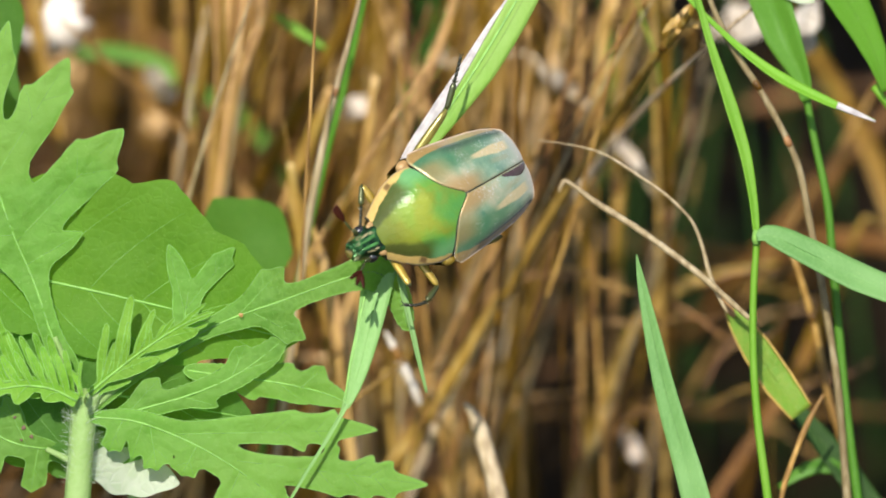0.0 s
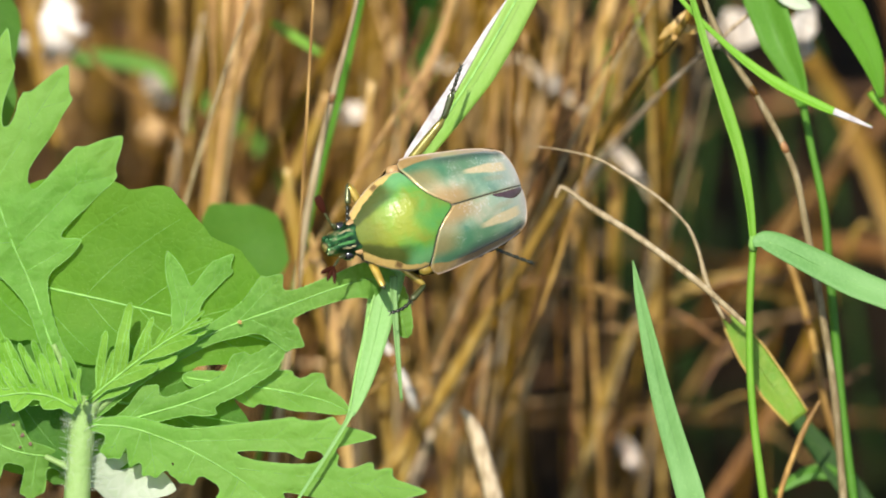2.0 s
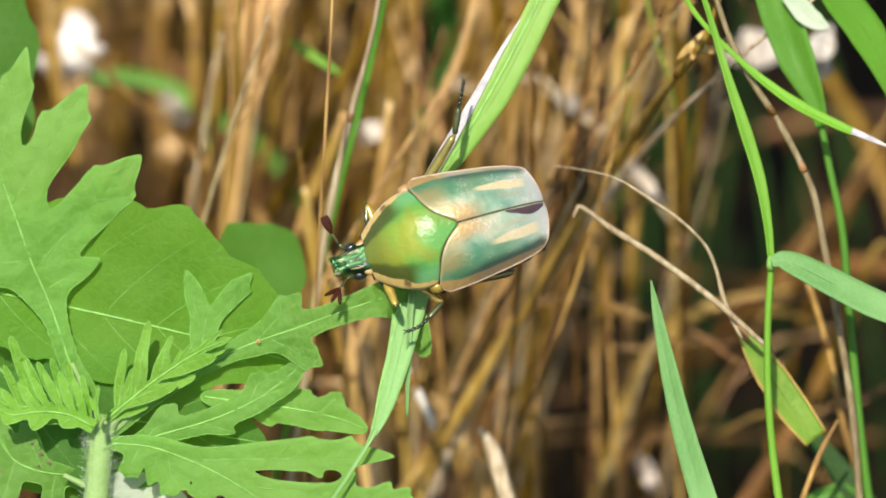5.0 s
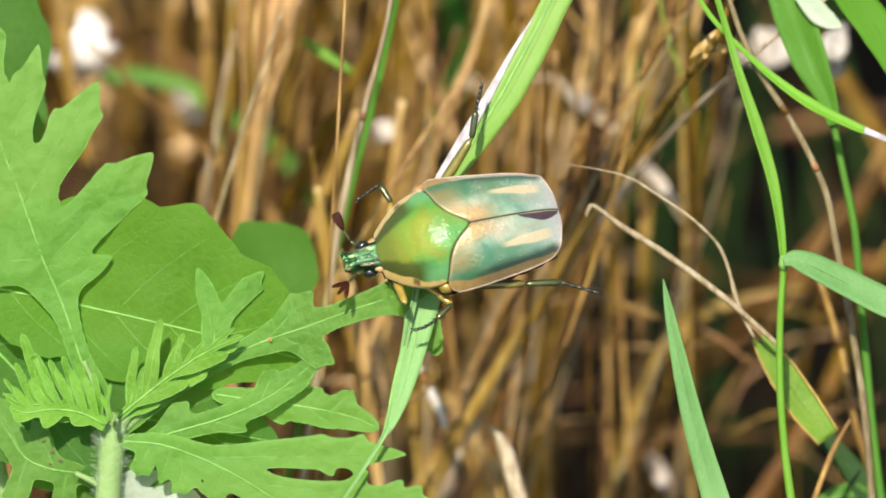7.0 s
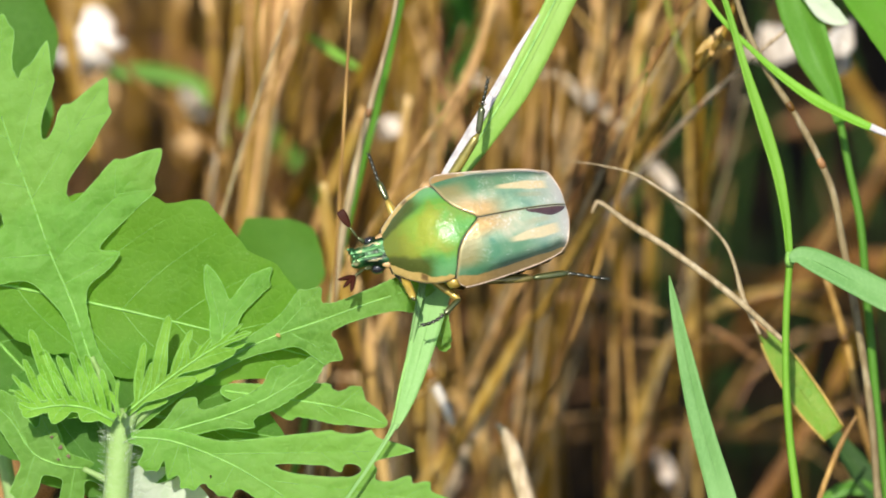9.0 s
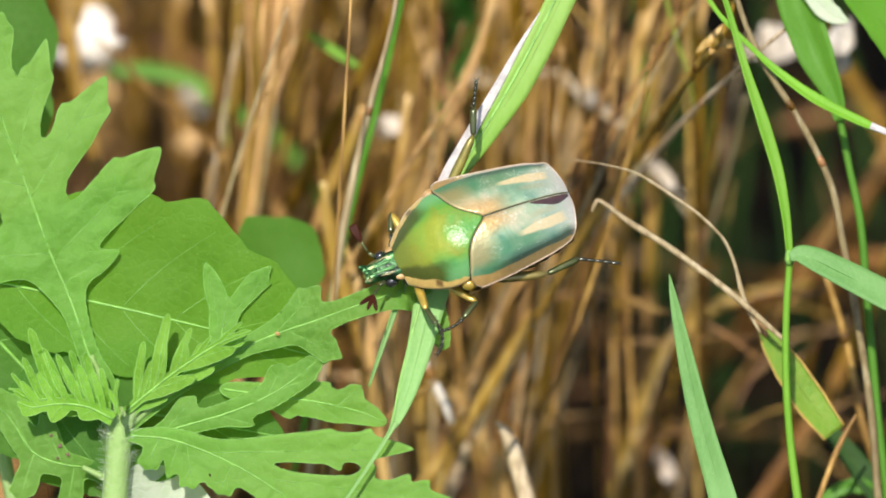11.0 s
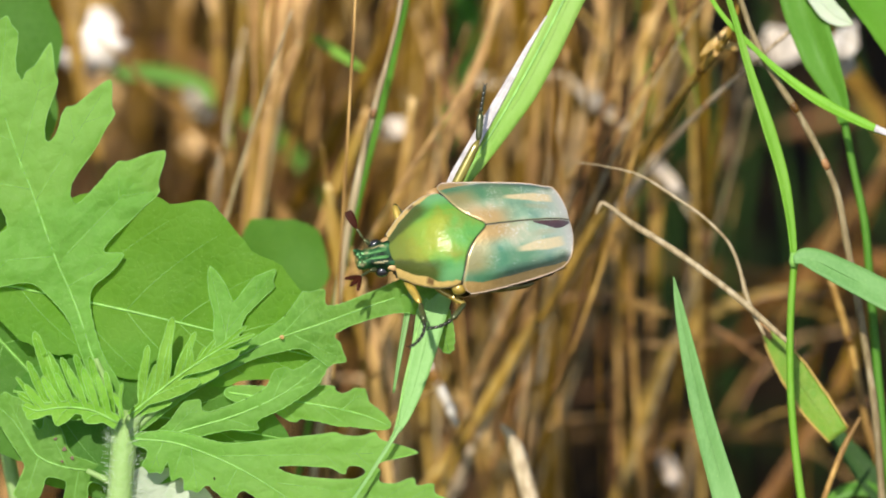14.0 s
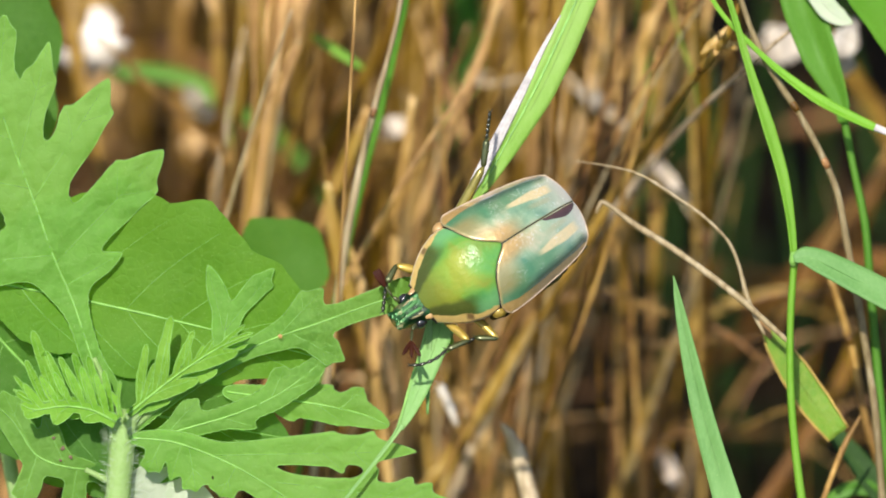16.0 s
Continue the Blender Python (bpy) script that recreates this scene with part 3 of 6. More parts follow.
def grass_right():
    base = rooted(layout([(1395, 600, -8), (1418, 900, -8)]))[-1]
    g = thing("grass_plant", base, "slender bright green grass with a joint and side leaves", "grass", "green grass plants")
    stem("stem", [(1403, 452), (1396, 560), (1396, 680), (1404, 790), (1418, 900)], (13, 13, 14, 15, 16), -8, GRASS, g)
    blade("upper_leaf", [(1278, -30), (1300, 40), (1323, 120), (1357, 225), (1382, 310), (1396, 390), (1402, 455)], (10, 12, 15, 23, 21, 16, 12), -8, GRASS, g, 0.3, 10)
    blade("side_leaf", [(1402, 458), (1420, 452), (1450, 462), (1510, 492), (1580, 528), (1660, 560)], (14, 34, 46, 54, 56, 50), -6, GREYGREEN, g, 0.12, 20)
    part("joint", tube(bmesh.new(), layout([(1403, 444), (1403, 452), (1402, 462), (1402, 470)], -7.5), [x * U / 2 for x in (13, 18, 18, 13)], 8), VEIN, g)
    g2 = thing("grass_plant", layout([(1560, 940, -18)])[0], "green grass stalk with a broad sheath", "grass", "green grass plants")
    stem("stem", [(1488, 195), (1506, 290), (1528, 400), (1540, 540), (1560, 760), (1580, 920)], (14, 14, 15, 16, 17, 18), -18, GRASSDARK, g2)
    blade("sheath", [(1400, -60), (1424, 20), (1452, 100), (1482, 170), (1492, 215)], (70, 74, 66, 34, 20), -17, GRASSDARK, g2, 0.5, -15)
    blade("side_leaf", [(1240, -30), (1278, 28), (1340, 92), (1390, 136), (1450, 178), (1525, 216), (1612, 252)], (9, 9, 10, 17, 22, 18, 5), -10, GRASS, g2, 0.3, 25)
    blade("leaf_tip", [(1545, 224), (1578, 238), (1614, 253)], (14, 11, 3), -9.4, BLEACHED_GLARE, g2, 0.3, 25, label="dry white leaf tip")
    g3 = thing("grass_plant", rooted(layout([(1230, 690, -4), (1295, 900, -4)]))[-1], "upright pointed grey-green grass blade", "grass", "green grass plants")
    blade("blade", [(1189, 487), (1200, 545), (1220, 640), (1246, 750), (1278, 860), (1292, 910)], (2, 18, 32, 42, 50, 52), -4, GREYGREEN, g3, 0.2, -15, root=True)
    g4 = thing("grass_plant", rooted(layout([(1500, 790, -26), (1560, 900, -26)]))[-1], "yellowing grass leaf with rusty margins", "grass", "green grass plants")
    blade("leaf", [(1340, 560), (1368, 606), (1400, 655), (1440, 715), (1480, 768)], (8, 38, 56, 60, 46), -16, LIME, g4, 0.2, 10)
    for side in ((-1.03, -0.90), (0.90, 1.03)):
        blade("rusty_margin", [(1342, 562), (1368, 606), (1400, 655), (1440, 715), (1480, 768)], (8, 38, 56, 60, 46), -15.7, OCHRE, g4, 0.2, 10, side_range=side)
    blade("lower_leaf", [(1430, 702), (1470, 758), (1510, 810), (1550, 860), (1600, 930)], (2, 30, 44, 48, 48), -30, DIMGREEN, g4, 0.2, 10, root=True)
    blade("rusty_tip", [(1340, 556), (1350, 578), (1362, 598)], (8, 22, 6), -15.5, RUST, g4, 0.1, 10)
    g5 = thing("broadleaf_weed", rooted(layout([(1600, 300, -16), (1620, 900, -16)]))[-1], "broad bright green weed leaves", "weed", "weeds")
    blade("leaf", [(1484, -60), (1526, -10), (1572, 52), (1612, 132), (1630, 200)], (46, 66, 68, 44, 10), -14, BROAD, g5, 0.15, 10)
    # overexposed leaf edge: its glare is put into a pale blade
    blade("leaf_tip", [(1432, -24), (1462, 14), (1484, 30), (1506, 40)], (34, 40, 32, 6), -15, PALEWEED, g5, 0.15, 0, label="pale leaf tip with glare in its colour")
    blade("leaf", [(1440, 900), (1490, 868), (1530, 862), (1580, 884)], (8, 26, 30, 10), -30, GRASSDARK, g5, 0.2, 0)
    stem("stem", [(1610, 190), (1690, 300), (1730, 420), (1760, 900)], (14, 16, 20), -16, GRASS, g5)
    # blades at the back, their deep shade put into the colour
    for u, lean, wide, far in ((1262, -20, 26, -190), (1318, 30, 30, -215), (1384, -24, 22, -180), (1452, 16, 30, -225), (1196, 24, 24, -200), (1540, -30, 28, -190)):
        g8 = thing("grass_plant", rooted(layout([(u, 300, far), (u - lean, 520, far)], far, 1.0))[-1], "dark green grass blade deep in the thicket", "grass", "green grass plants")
        blade("blade", [(u + lean * 2, -50), (u + lean, 120), (u, 300), (u - lean, 520)], (6, wide, wide, wide * 0.7), far, DIMGREEN, g8, 0.3, 30, 1.0, root=True)
    g6 = thing("grass_plant", rooted(layout([(640, 320, -50), (600, 420, -50)]))[-1], "thin green grass blade among the straw", "grass", "green grass plants")
    blade("blade", [(722, -40), (700, 60), (672, 180), (640, 300), (625, 370), (612, 430)], (14, 16, 18, 18, 14, 12), -34, GRASSDARK, g6, 0.3, 20, 0.5, root=True)
    g7 = thing("grass_plant", rooted(layout([(420, 300, -100), (520, 460, -100)]))[-1], "blurred green grass leaf arching through the straw", "grass", "green grass plants")
    blade("blade", [(190, 128), (260, 126), (340, 144), (400, 190), (480, 230), (540, 300), (586, 380)], (20, 30, 34, 34, 28, 30, 8), -115, GRASSDARK, g7, 0.2, 0)
    blade("leaf_tip", [(402, 188), (404, 225), (406, 262)], (12, 9, 2), -70, YELLOWING, g7, 0.2, 0)
    blade("leaf", [(550, 62), (575, 78), (605, 98), (640, 120)], (10, 17, 17, 8), -60, GRASS, g7, 0.2, 0)
    blade("leaf", [(800, -40), (830, 40), (820, 130), (780, 260)], (60, 60, 50, 30), -170, DARKLEAF, g7, 0.2, 0)
    blade("leaf", [(1150, -40), (1150, 80), (1140, 200), (1110, 380)], (30, 34, 30, 20), -210, DARKLEAF, g7, 0.2, 0)


grass_right()


# ---- broad leaves and ragweed ----
from mathutils import kdtree
from mathutils.geometry import delaunay_2d_cdt


def edge(a, b, bulge, teeth=0, depth=0.0, steps=40, back=False, blunt=False):
    """From a to b, bowed by bulge, most near the tip of the lobe, with blunt forward teeth; back: from the tip to the foot."""
    a, b = Vector(a), Vector(b)
    way = b - a
    left = Vector((-way.y, way.x))
    ahead = way.normalized() * (-1 if back else 1)
    rnd = random.Random(int(abs(b.x * 3 + b.y * 7 + a.x)))
    cusps = [(0.40 + 0.46 * (i + 0.5) / max(teeth, 1) + rnd.uniform(-0.04, 0.04), rnd.uniform(0.6, 1.25)) for i in range(teeth)]
    gap = 0.30 / max(teeth, 1)
    out = []
    for i in range(steps):
        f = i / steps
        x = 1 - f if back else f
        swell = min(1, 8 * (1 - x)) ** 0.5 * min(1, 3 * x) * (0.72 + 0.28 * x) if blunt else x ** 1.15 * (1 - x) ** 0.85 / 0.256
        p = a + way * f + left * (bulge * swell)
        for c, size in cusps:
            r = (x - c) / gap
            h = 0.0
            if -1.4 < r <= 0:
                h = (1 + r / 1.4) ** 1.3
            elif 0 < r < 0.35:
                h = 1 - (r / 0.35) ** 1.6
            p += (left.normalized() + ahead * 0.9 * (1 if depth > 0 else -1)) * (depth * size * h)
        out.append(p)
    return out


def leaf_mesh(outline, height, step):
    """A sheet filled between an outline, raised by height(u, v). ribs: extra points inside it."""
    n = len(outline)
    pts = list(outline)
    rim = kdtree.KDTree(2 * n)
    for i, p in enumerate(outline):
        q = outline[(i + 1) % n]
        rim.insert((p[0], p[1], 0), 2 * i)
        rim.insert(((p[0] + q[0]) / 2, (p[1] + q[1]) / 2, 0), 2 * i + 1)
    rim.balance()
    lo = [min(p[i] for p in outline) for i in (0, 1)]
    hi = [max(p[i] for p in outline) for i in (0, 1)]
    y = lo[1] + step
    while y < hi[1]:
        x = lo[0] + step * (0.5 + 0.5 * (int(y / step) % 2))
        while x < hi[0]:
            c = Vector((x + 0.3 * step * noise.noise(Vector((x, y, 0))), y + 0.3 * step * noise.noise(Vector((x, y, 9)))))
            if rim.find((c.x, c.y, 0))[2] > 0.5 * step:
                pts.append(c)
            x += step
        y += step
    v, _, f, *_ = delaunay_2d_cdt(pts, [(i, (i + 1) % n) for i in range(n)], [], 1, 0.01)
    bm = bmesh.new()
    vs = [bm.verts.new(spot(p.x, p.y, height(p.x, p.y))) for p in v]
    for face in f:
        if len(set(face)) == 3:
            bm.faces.new([vs[i] for i in face][::-1])
    loose = [q for q in bm.verts if not q.link_faces]
    bmesh.ops.delete(bm, geom=loose, context="VERTS")
    return bm


def lobed_leaf(parent, rib, lobes, w, rachis=(10, 6), slope=(0.0, 0.0), arch=0.0, teeth=2, tooth=13, material=RAGWEED, step=13, name="leaf", vein=2.4, label="", seed=0, blunt=False):
    """A leaf cut into lobes. rib: layout points from its foot to its tip. lobes: (side, start, end, tip u, tip v, bulge),
    side 1 left of the way and -1 right of it, start and end as parts of the rib; then, at will, how far the blade
    reaches from the rib there. w: depth at its foot and tip."""
    mid = [Vector((p.x, p.y)) for p in smooth_path([(a, b, 0) for a, b in rib], 8)]

    def at(f):
        x = min(max(f, 0), 1) * (len(mid) - 1)
        i = min(int(x), len(mid) - 2)
        p = mid[i].lerp(mid[i + 1], x - i)
        d = (mid[i + 1] - mid[i]).normalized()
        return p, Vector((d.y, -d.x))

    def depth(x, y):
        best, f = 1e9, 0
        for i, m in enumerate(mid):
            d = (m.x - x) ** 2 + (m.y - y) ** 2
            if d < best:
                best, f = d, i / (len(mid) - 1)
        far = math.sqrt(best)
        c = mid[len(mid) // 2]
        return (w[0] + (w[1] - w[0]) * f + slope[0] * (x - c.x) * 0.0625 + slope[1] * (c.y - y) * 0.0625
                + 0.0625 * (0.10 * min(far, 20) - arch * far * far / 100) + 0.45 * noise.noise(Vector((x / 60, y / 60, seed))))

    def flank(side):
        pts = []
        own = sorted((l for l in lobes if l[0] == side), key=lambda l: l[1])
        f = 0.0
        for _, s0, s1, tu, tv, bulge, *web in own:
            while f < s0 - 0.04:
                p, nrm = at(f)
                pts.append(p + nrm * side * along(rachis, f))
                f += 0.05
            (a, na), (b, nb) = at(s0), at(s1)
            r0, r1 = web[0] if web else (along(rachis, s0), along(rachis, s1))
            a, b = a + na * side * r0, b + nb * side * r1
            tip = Vector((tu, tv))
            low, high = bulge if isinstance(bulge, tuple) else (bulge, bulge)
            bite = tooth * min(1.0, (tip - a).length / 190)
            pts += edge(a, tip, -low * side, teeth, -side * bite, blunt=blunt)
            pts += edge(tip, b, -high * side, teeth and max(1, teeth - 1), -side * bite * 0.5, back=True, blunt=blunt)
            pts.append(b)
            f = s1 + 0.04
        while f < 0.97:
            p, nrm = at(f)
            pts.append(p + nrm * side * along(rachis, f))
            f += 0.05
        return pts

    outline = flank(1) + [mid[-1]] + flank(-1)[::-1]
    clean = []
    for p in outline:
        if not clean or (p - clean[-1]).length > 1.2:
            clean.append(p)

    def within(p):
        odd = False
        for a, b in zip(clean, clean[1:] + clean[:1]):
            if (a.y > p.y) != (b.y > p.y) and p.x < a.x + (p.y - a.y) * (b.x - a.x) / (b.y - a.y):
                odd = not odd
        return odd

    leaf = part(name, leaf_mesh(clean, depth, step), material, parent, label)
    bm = bmesh.new()
    tube(bm, [spot(p.x, p.y, depth(p.x, p.y) + 0.03) for p in mid[::2]], [vein * U * x for x in (1.0, 0.8, 0.3)], 6)
    for side, s0, s1, tu, tv, *_ in lobes:
        a, _n = at(s0 * 0.8 + s1 * 0.2)
        c, _n = at(s0 * 0.35 + s1 * 0.65)
        tip = Vector((tu, tv))
        knee = c.lerp(tip, 0.3)
        run = [a * (1 - f) ** 2 + knee * (2 * f * (1 - f)) + tip * f * f for f in [0.085 * i for i in range(12)]]
        tube(bm, [spot(p.x, p.y, depth(p.x, p.y) + 0.015) for p in run], [vein * U * x for x in (0.34, 0.24, 0.12)], 5)
        way = (tip - c)
        if way.length > 60:
            for q in (3, 5, 7, 9):
                for s in (1, -1):
                    d = (way.normalized() + Vector((-way.y, way.x)).normalized() * (s * 0.9)).normalized() * way.length * 0.11
                    twig = [run[q] + d * f + way.normalized() * (d.length * 0.35 * f * f) for f in (0, 0.35, 0.7, 1)]
                    if all(within(p) for p in twig):
                        tube(bm, [spot(p.x, p.y, depth(p.x, p.y) + 0.008) for p in twig], [vein * U * x for x in (0.17, 0.06)], 4)
    part("vein", bm, VEIN, leaf, "pale raised leaf veins")
    rim = clean + clean[:1]
    part("margin", tube(bmesh.new(), [spot(p.x, p.y, depth(p.x, p.y)) for p in rim], (0.7 * U, 0.7 * U), 5), VEIN, leaf, "pale leaf margin")
    return leaf


def petal(gu, gv, a, b, wide, bend=0.0, waist=0.5, blunt=2.2):
    """How far each point of a grid lies within a tongue from a to b; below nought it lies outside."""
    dx, dy = b[0] - a[0], b[1] - a[1]
    ln = math.hypot(dx, dy)
    f = ((gu - a[0]) * dx + (gv - a[1]) * dy) / ln ** 2
    off = ((gu - a[0]) * -dy + (gv - a[1]) * dx) / ln
    x = np.clip(f, 0, 1)
    off = off - bend * ln * 4 * x * (1 - x)
    half = wide * (waist + (1 - waist) * np.minimum(1, x / 0.5)) * (1 - np.maximum(0, (x - 0.5) / 0.5) ** blunt) ** 0.8
    return half - np.hypot(off, (f - x) * ln)


def cut_leaf(parent, rib, half, lobes, w, material=RAGWEED, name="leaf", seed=0, vein=2.2, step=4.0, label="", lift=0.0, sink=7.0, waist=0.55, bite=1.0):
    """A deeply cut leaf whose lobes run into each other in rounded bays. rib: layout points from foot to tip, half: the half
    widths of the blade along it. lobes: (part of the rib, tip u, tip v, half width, teeth). w: its depth along the rib."""
    rnd = random.Random(seed + 40)
    mid = [Vector((p.x, p.y)) for p in smooth_path([(a, b, 0) for a, b in rib], 6)]

    def at(f):
        x = min(max(f, 0), 1) * (len(mid) - 1)
        i = min(int(x), len(mid) - 2)
        return mid[i].lerp(mid[i + 1], x - i)

    tongues, axes = [], []
    for i in range(len(mid) - 1):
        h = along(half, (i + 0.5) / (len(mid) - 1))
        tongues.append((mid[i], mid[i + 1] + (mid[i + 1] - mid[i]) * 0.3, h, 0.0, 1.0, 6.0))
    for f, tu, tv, wide, teeth in lobes:
        a, tip = at(f), Vector((tu, tv))
        way = tip - a
        bend = rnd.uniform(-0.04, 0.04)
        tongues.append((a, tip, wide, bend, waist, 2.0))
        axes.append((a, tip, 0.34))
        n = way.normalized()
        left = Vector((-n.y, n.x))
        for side in (1, -1):
            for j in range(teeth):
                g = 0.42 + 0.40 * (j + 0.5) / teeth + rnd.uniform(-0.05, 0.05) + 0.04 * side
                c = a + way * g
                reach = bite * wide * rnd.uniform(1.0, 1.22) * (1.12 - 0.45 * max(0, g - 0.4))
                end = c + left * (side * reach * 0.86) + n * (reach * rnd.uniform(0.62, 0.9))
                tongues.append((c, end, wide * rnd.uniform(0.26, 0.36), 0.0, 0.9, 2.6))
                axes.append((c - n * wide * 0.25, c.lerp(end, 0.9), 0.2))
    pad = 12 + max(half)
    us = [p[0] for t in tongues for p in t[:2]]
    vs = [p[1] for t in tongues for p in t[:2]]
    nu, nv = int((max(us) - min(us) + 2 * pad) / step) + 2, int((max(vs) - min(vs) + 2 * pad) / step) + 2
    gu, gv = np.meshgrid(min(us) - pad + step * np.arange(nu), min(vs) - pad + step * np.arange(nv))
    total = np.zeros(gu.shape)
    for a, b, wide, bend, waist, blunt in tongues:
        total += np.exp(np.clip(petal(gu, gv, a, b, wide, bend, waist, blunt) / sink, -60, 60))
    inside = np.log(total + 1e-30) * sink - 1.5

    def depth(x, y, rim=30.0):
        best, f = 1e9, 0
        for i, m in enumerate(mid):
            d = (m.x - x) ** 2 + (m.y - y) ** 2
            if d < best:
                best, f = d, i / (len(mid) - 1)
        fold = 30.0
        for a, b, _ in axes:
            way = b - a
            g = min(max(((x - a.x) * way.x + (y - a.y) * way.y) / way.length_squared, 0), 1)
            fold = min(fold, math.hypot(x - a.x - way.x * g, y - a.y - way.y * g))
        far = math.sqrt(best)
        fold = min(fold, far)
        return (along(w, f) + 0.0625 * (lift * far + 0.16 * min(fold, 24) - 2.4 * math.exp(-max(rim, 0) / 5))
                + 0.55 * noise.noise(Vector((x / 70, y / 70, seed))) + 0.14 * noise.noise(Vector((x / 22, y / 22, seed + 5))))

    bm = bmesh.new()
    made = {}

    def corner(j, i):
        if (j, i) not in made:
            x, y = float(gu[j, i]), float(gv[j, i])
            made[j, i] = bm.verts.new(spot(x, y, depth(x, y, float(inside[j, i]))))
        return made[j, i]

    def crossing(p, q):
        key = (min(p, q), max(p, q))
        if key not in made:
            a, b = inside[p], inside[q]
            f = float(a / (a - b))
            x, y = float(gu[p] + (gu[q] - gu[p]) * f), float(gv[p] + (gv[q] - gv[p]) * f)
            made[key] = bm.verts.new(spot(x, y, depth(x, y, 0.0)))
        return made[key]

    live = inside > 0
    for j in range(nv - 1):
        for i in range(nu - 1):
            ring = ((j, i), (j, i + 1), (j + 1, i + 1), (j + 1, i))
            if not any(live[c] for c in ring):
                continue
            loop = []
            for p, q in zip(ring, ring[1:] + ring[:1]):
                if live[p]:
                    loop.append(corner(*p))
                if live[p] != live[q]:
                    loop.append(crossing(p, q))
            if len(loop) > 2:
                bm.faces.new(loop[::-1])
    rims = []
    left_over = {e for e in bm.edges if len(e.link_faces) == 1}
    while left_over:
        e = left_over.pop()
        chain = [e.verts[0], e.verts[1]]
        while True:
            nxt = next((k for k in chain[-1].link_edges if k in left_over), None)
            if nxt is None:
                break
            left_over.discard(nxt)
            chain.append(nxt.other_vert(chain[-1]))
        rims.append([q.co.copy() for q in chain])
    leaf = part(name, bm, material, parent, label)
    bm = bmesh.new()
    for run in rims:
        if len(run) > 12:
            tube(bm, run, (0.75 * U, 0.75 * U), 4)
    part("margin", bm, VEIN, leaf, "pale leaf margin")
    bm = bmesh.new()
    tube(bm, [spot(p.x, p.y, depth(p.x, p.y) + 0.03) for p in mid[::2]], [vein * U * x for x in (1.0, 0.8, 0.3)], 6)
    for a, b, size in axes:
        run = [a.lerp(b, 0.96 * i / 10) for i in range(11)]
        tube(bm, [spot(p.x, p.y, depth(p.x, p.y) + 0.012) for p in run], [vein * U * size * x for x in (1, 0.7, 0.3)], 5)
    part("vein", bm, VEIN, leaf, "pale raised leaf veins")
    return leaf


def broad_leaf(parent, base, tip, half, w, bow=0.0, waves=5, material=BROAD, name="leaf", teeth=7, full=0.42, veins=True, seed=0, sway=6.0):
    """An ovate leaf with a wavy toothed margin."""
    a, b = Vector(base), Vector(tip)
    way, left = b - a, Vector((-(b - a).y, (b - a).x)).normalized()

    def mid(f):
        return a + way * f + left * (bow * 4 * f * (1 - f))

    def wide(f, s):
        x = f ** (math.log(0.5) / math.log(full))
        e = math.sin(math.pi * min(max(x, 0), 1)) ** 0.72
        return (half if isinstance(half, (int, float)) else half[0] if s > 0 else half[1]) * e * (1 + 0.07 * math.sin(f * waves * 6.3 + s * 1.7 + seed)) + (teeth * ((f * 9 + s * 0.3) % 1.0) if 0.1 < f < 0.95 else 0)

    n = 46
    outline = [mid(i / n) + left * wide(i / n, 1) for i in range(1, n)] + [b] + [mid(i / n) - left * wide(i / n, -1) for i in range(n - 1, 0, -1)] + [a]

    def depth(x, y):
        p = Vector((x, y)) - a
        f = p.dot(way) / way.length_squared
        off = (Vector((x, y)) - mid(f)).dot(left)
        return w[0] + (w[1] - w[0]) * f + 0.0625 * (abs(off) * 0.10 + sway * math.sin(f * 9 + off / 60 + seed)) + 0.5 * noise.noise(Vector((x / 80, y / 80, seed)))

    leaf = part(name, leaf_mesh(outline, depth, 20), material, parent)
    if veins:
        bm = bmesh.new()
        tube(bm, [spot(mid(f).x, mid(f).y, depth(mid(f).x, mid(f).y) + 0.03) for f in [i / 14 for i in range(15)]], [3.0 * U, 2.4 * U, 0.8 * U], 6)
        for i in range(1, 6):
            for s in (1, -1):
                f = i / 7
                p0 = mid(f)
                p1 = mid(min(f + 0.2, 0.97)) + left * s * wide(min(f + 0.2, 0.97), s) * 0.85
                run = [p0.lerp(p1, x) + way * 0.07 * x * (x - 1) for x in [i / 10 for i in range(11)]]
                tube(bm, [spot(p.x, p.y, depth(p.x, p.y) + 0.015) for p in run], [0.7 * U, 0.5 * U, 0.25 * U], 5)
        part("vein", bm, VEIN, leaf, "pale leaf veins")
    return leaf


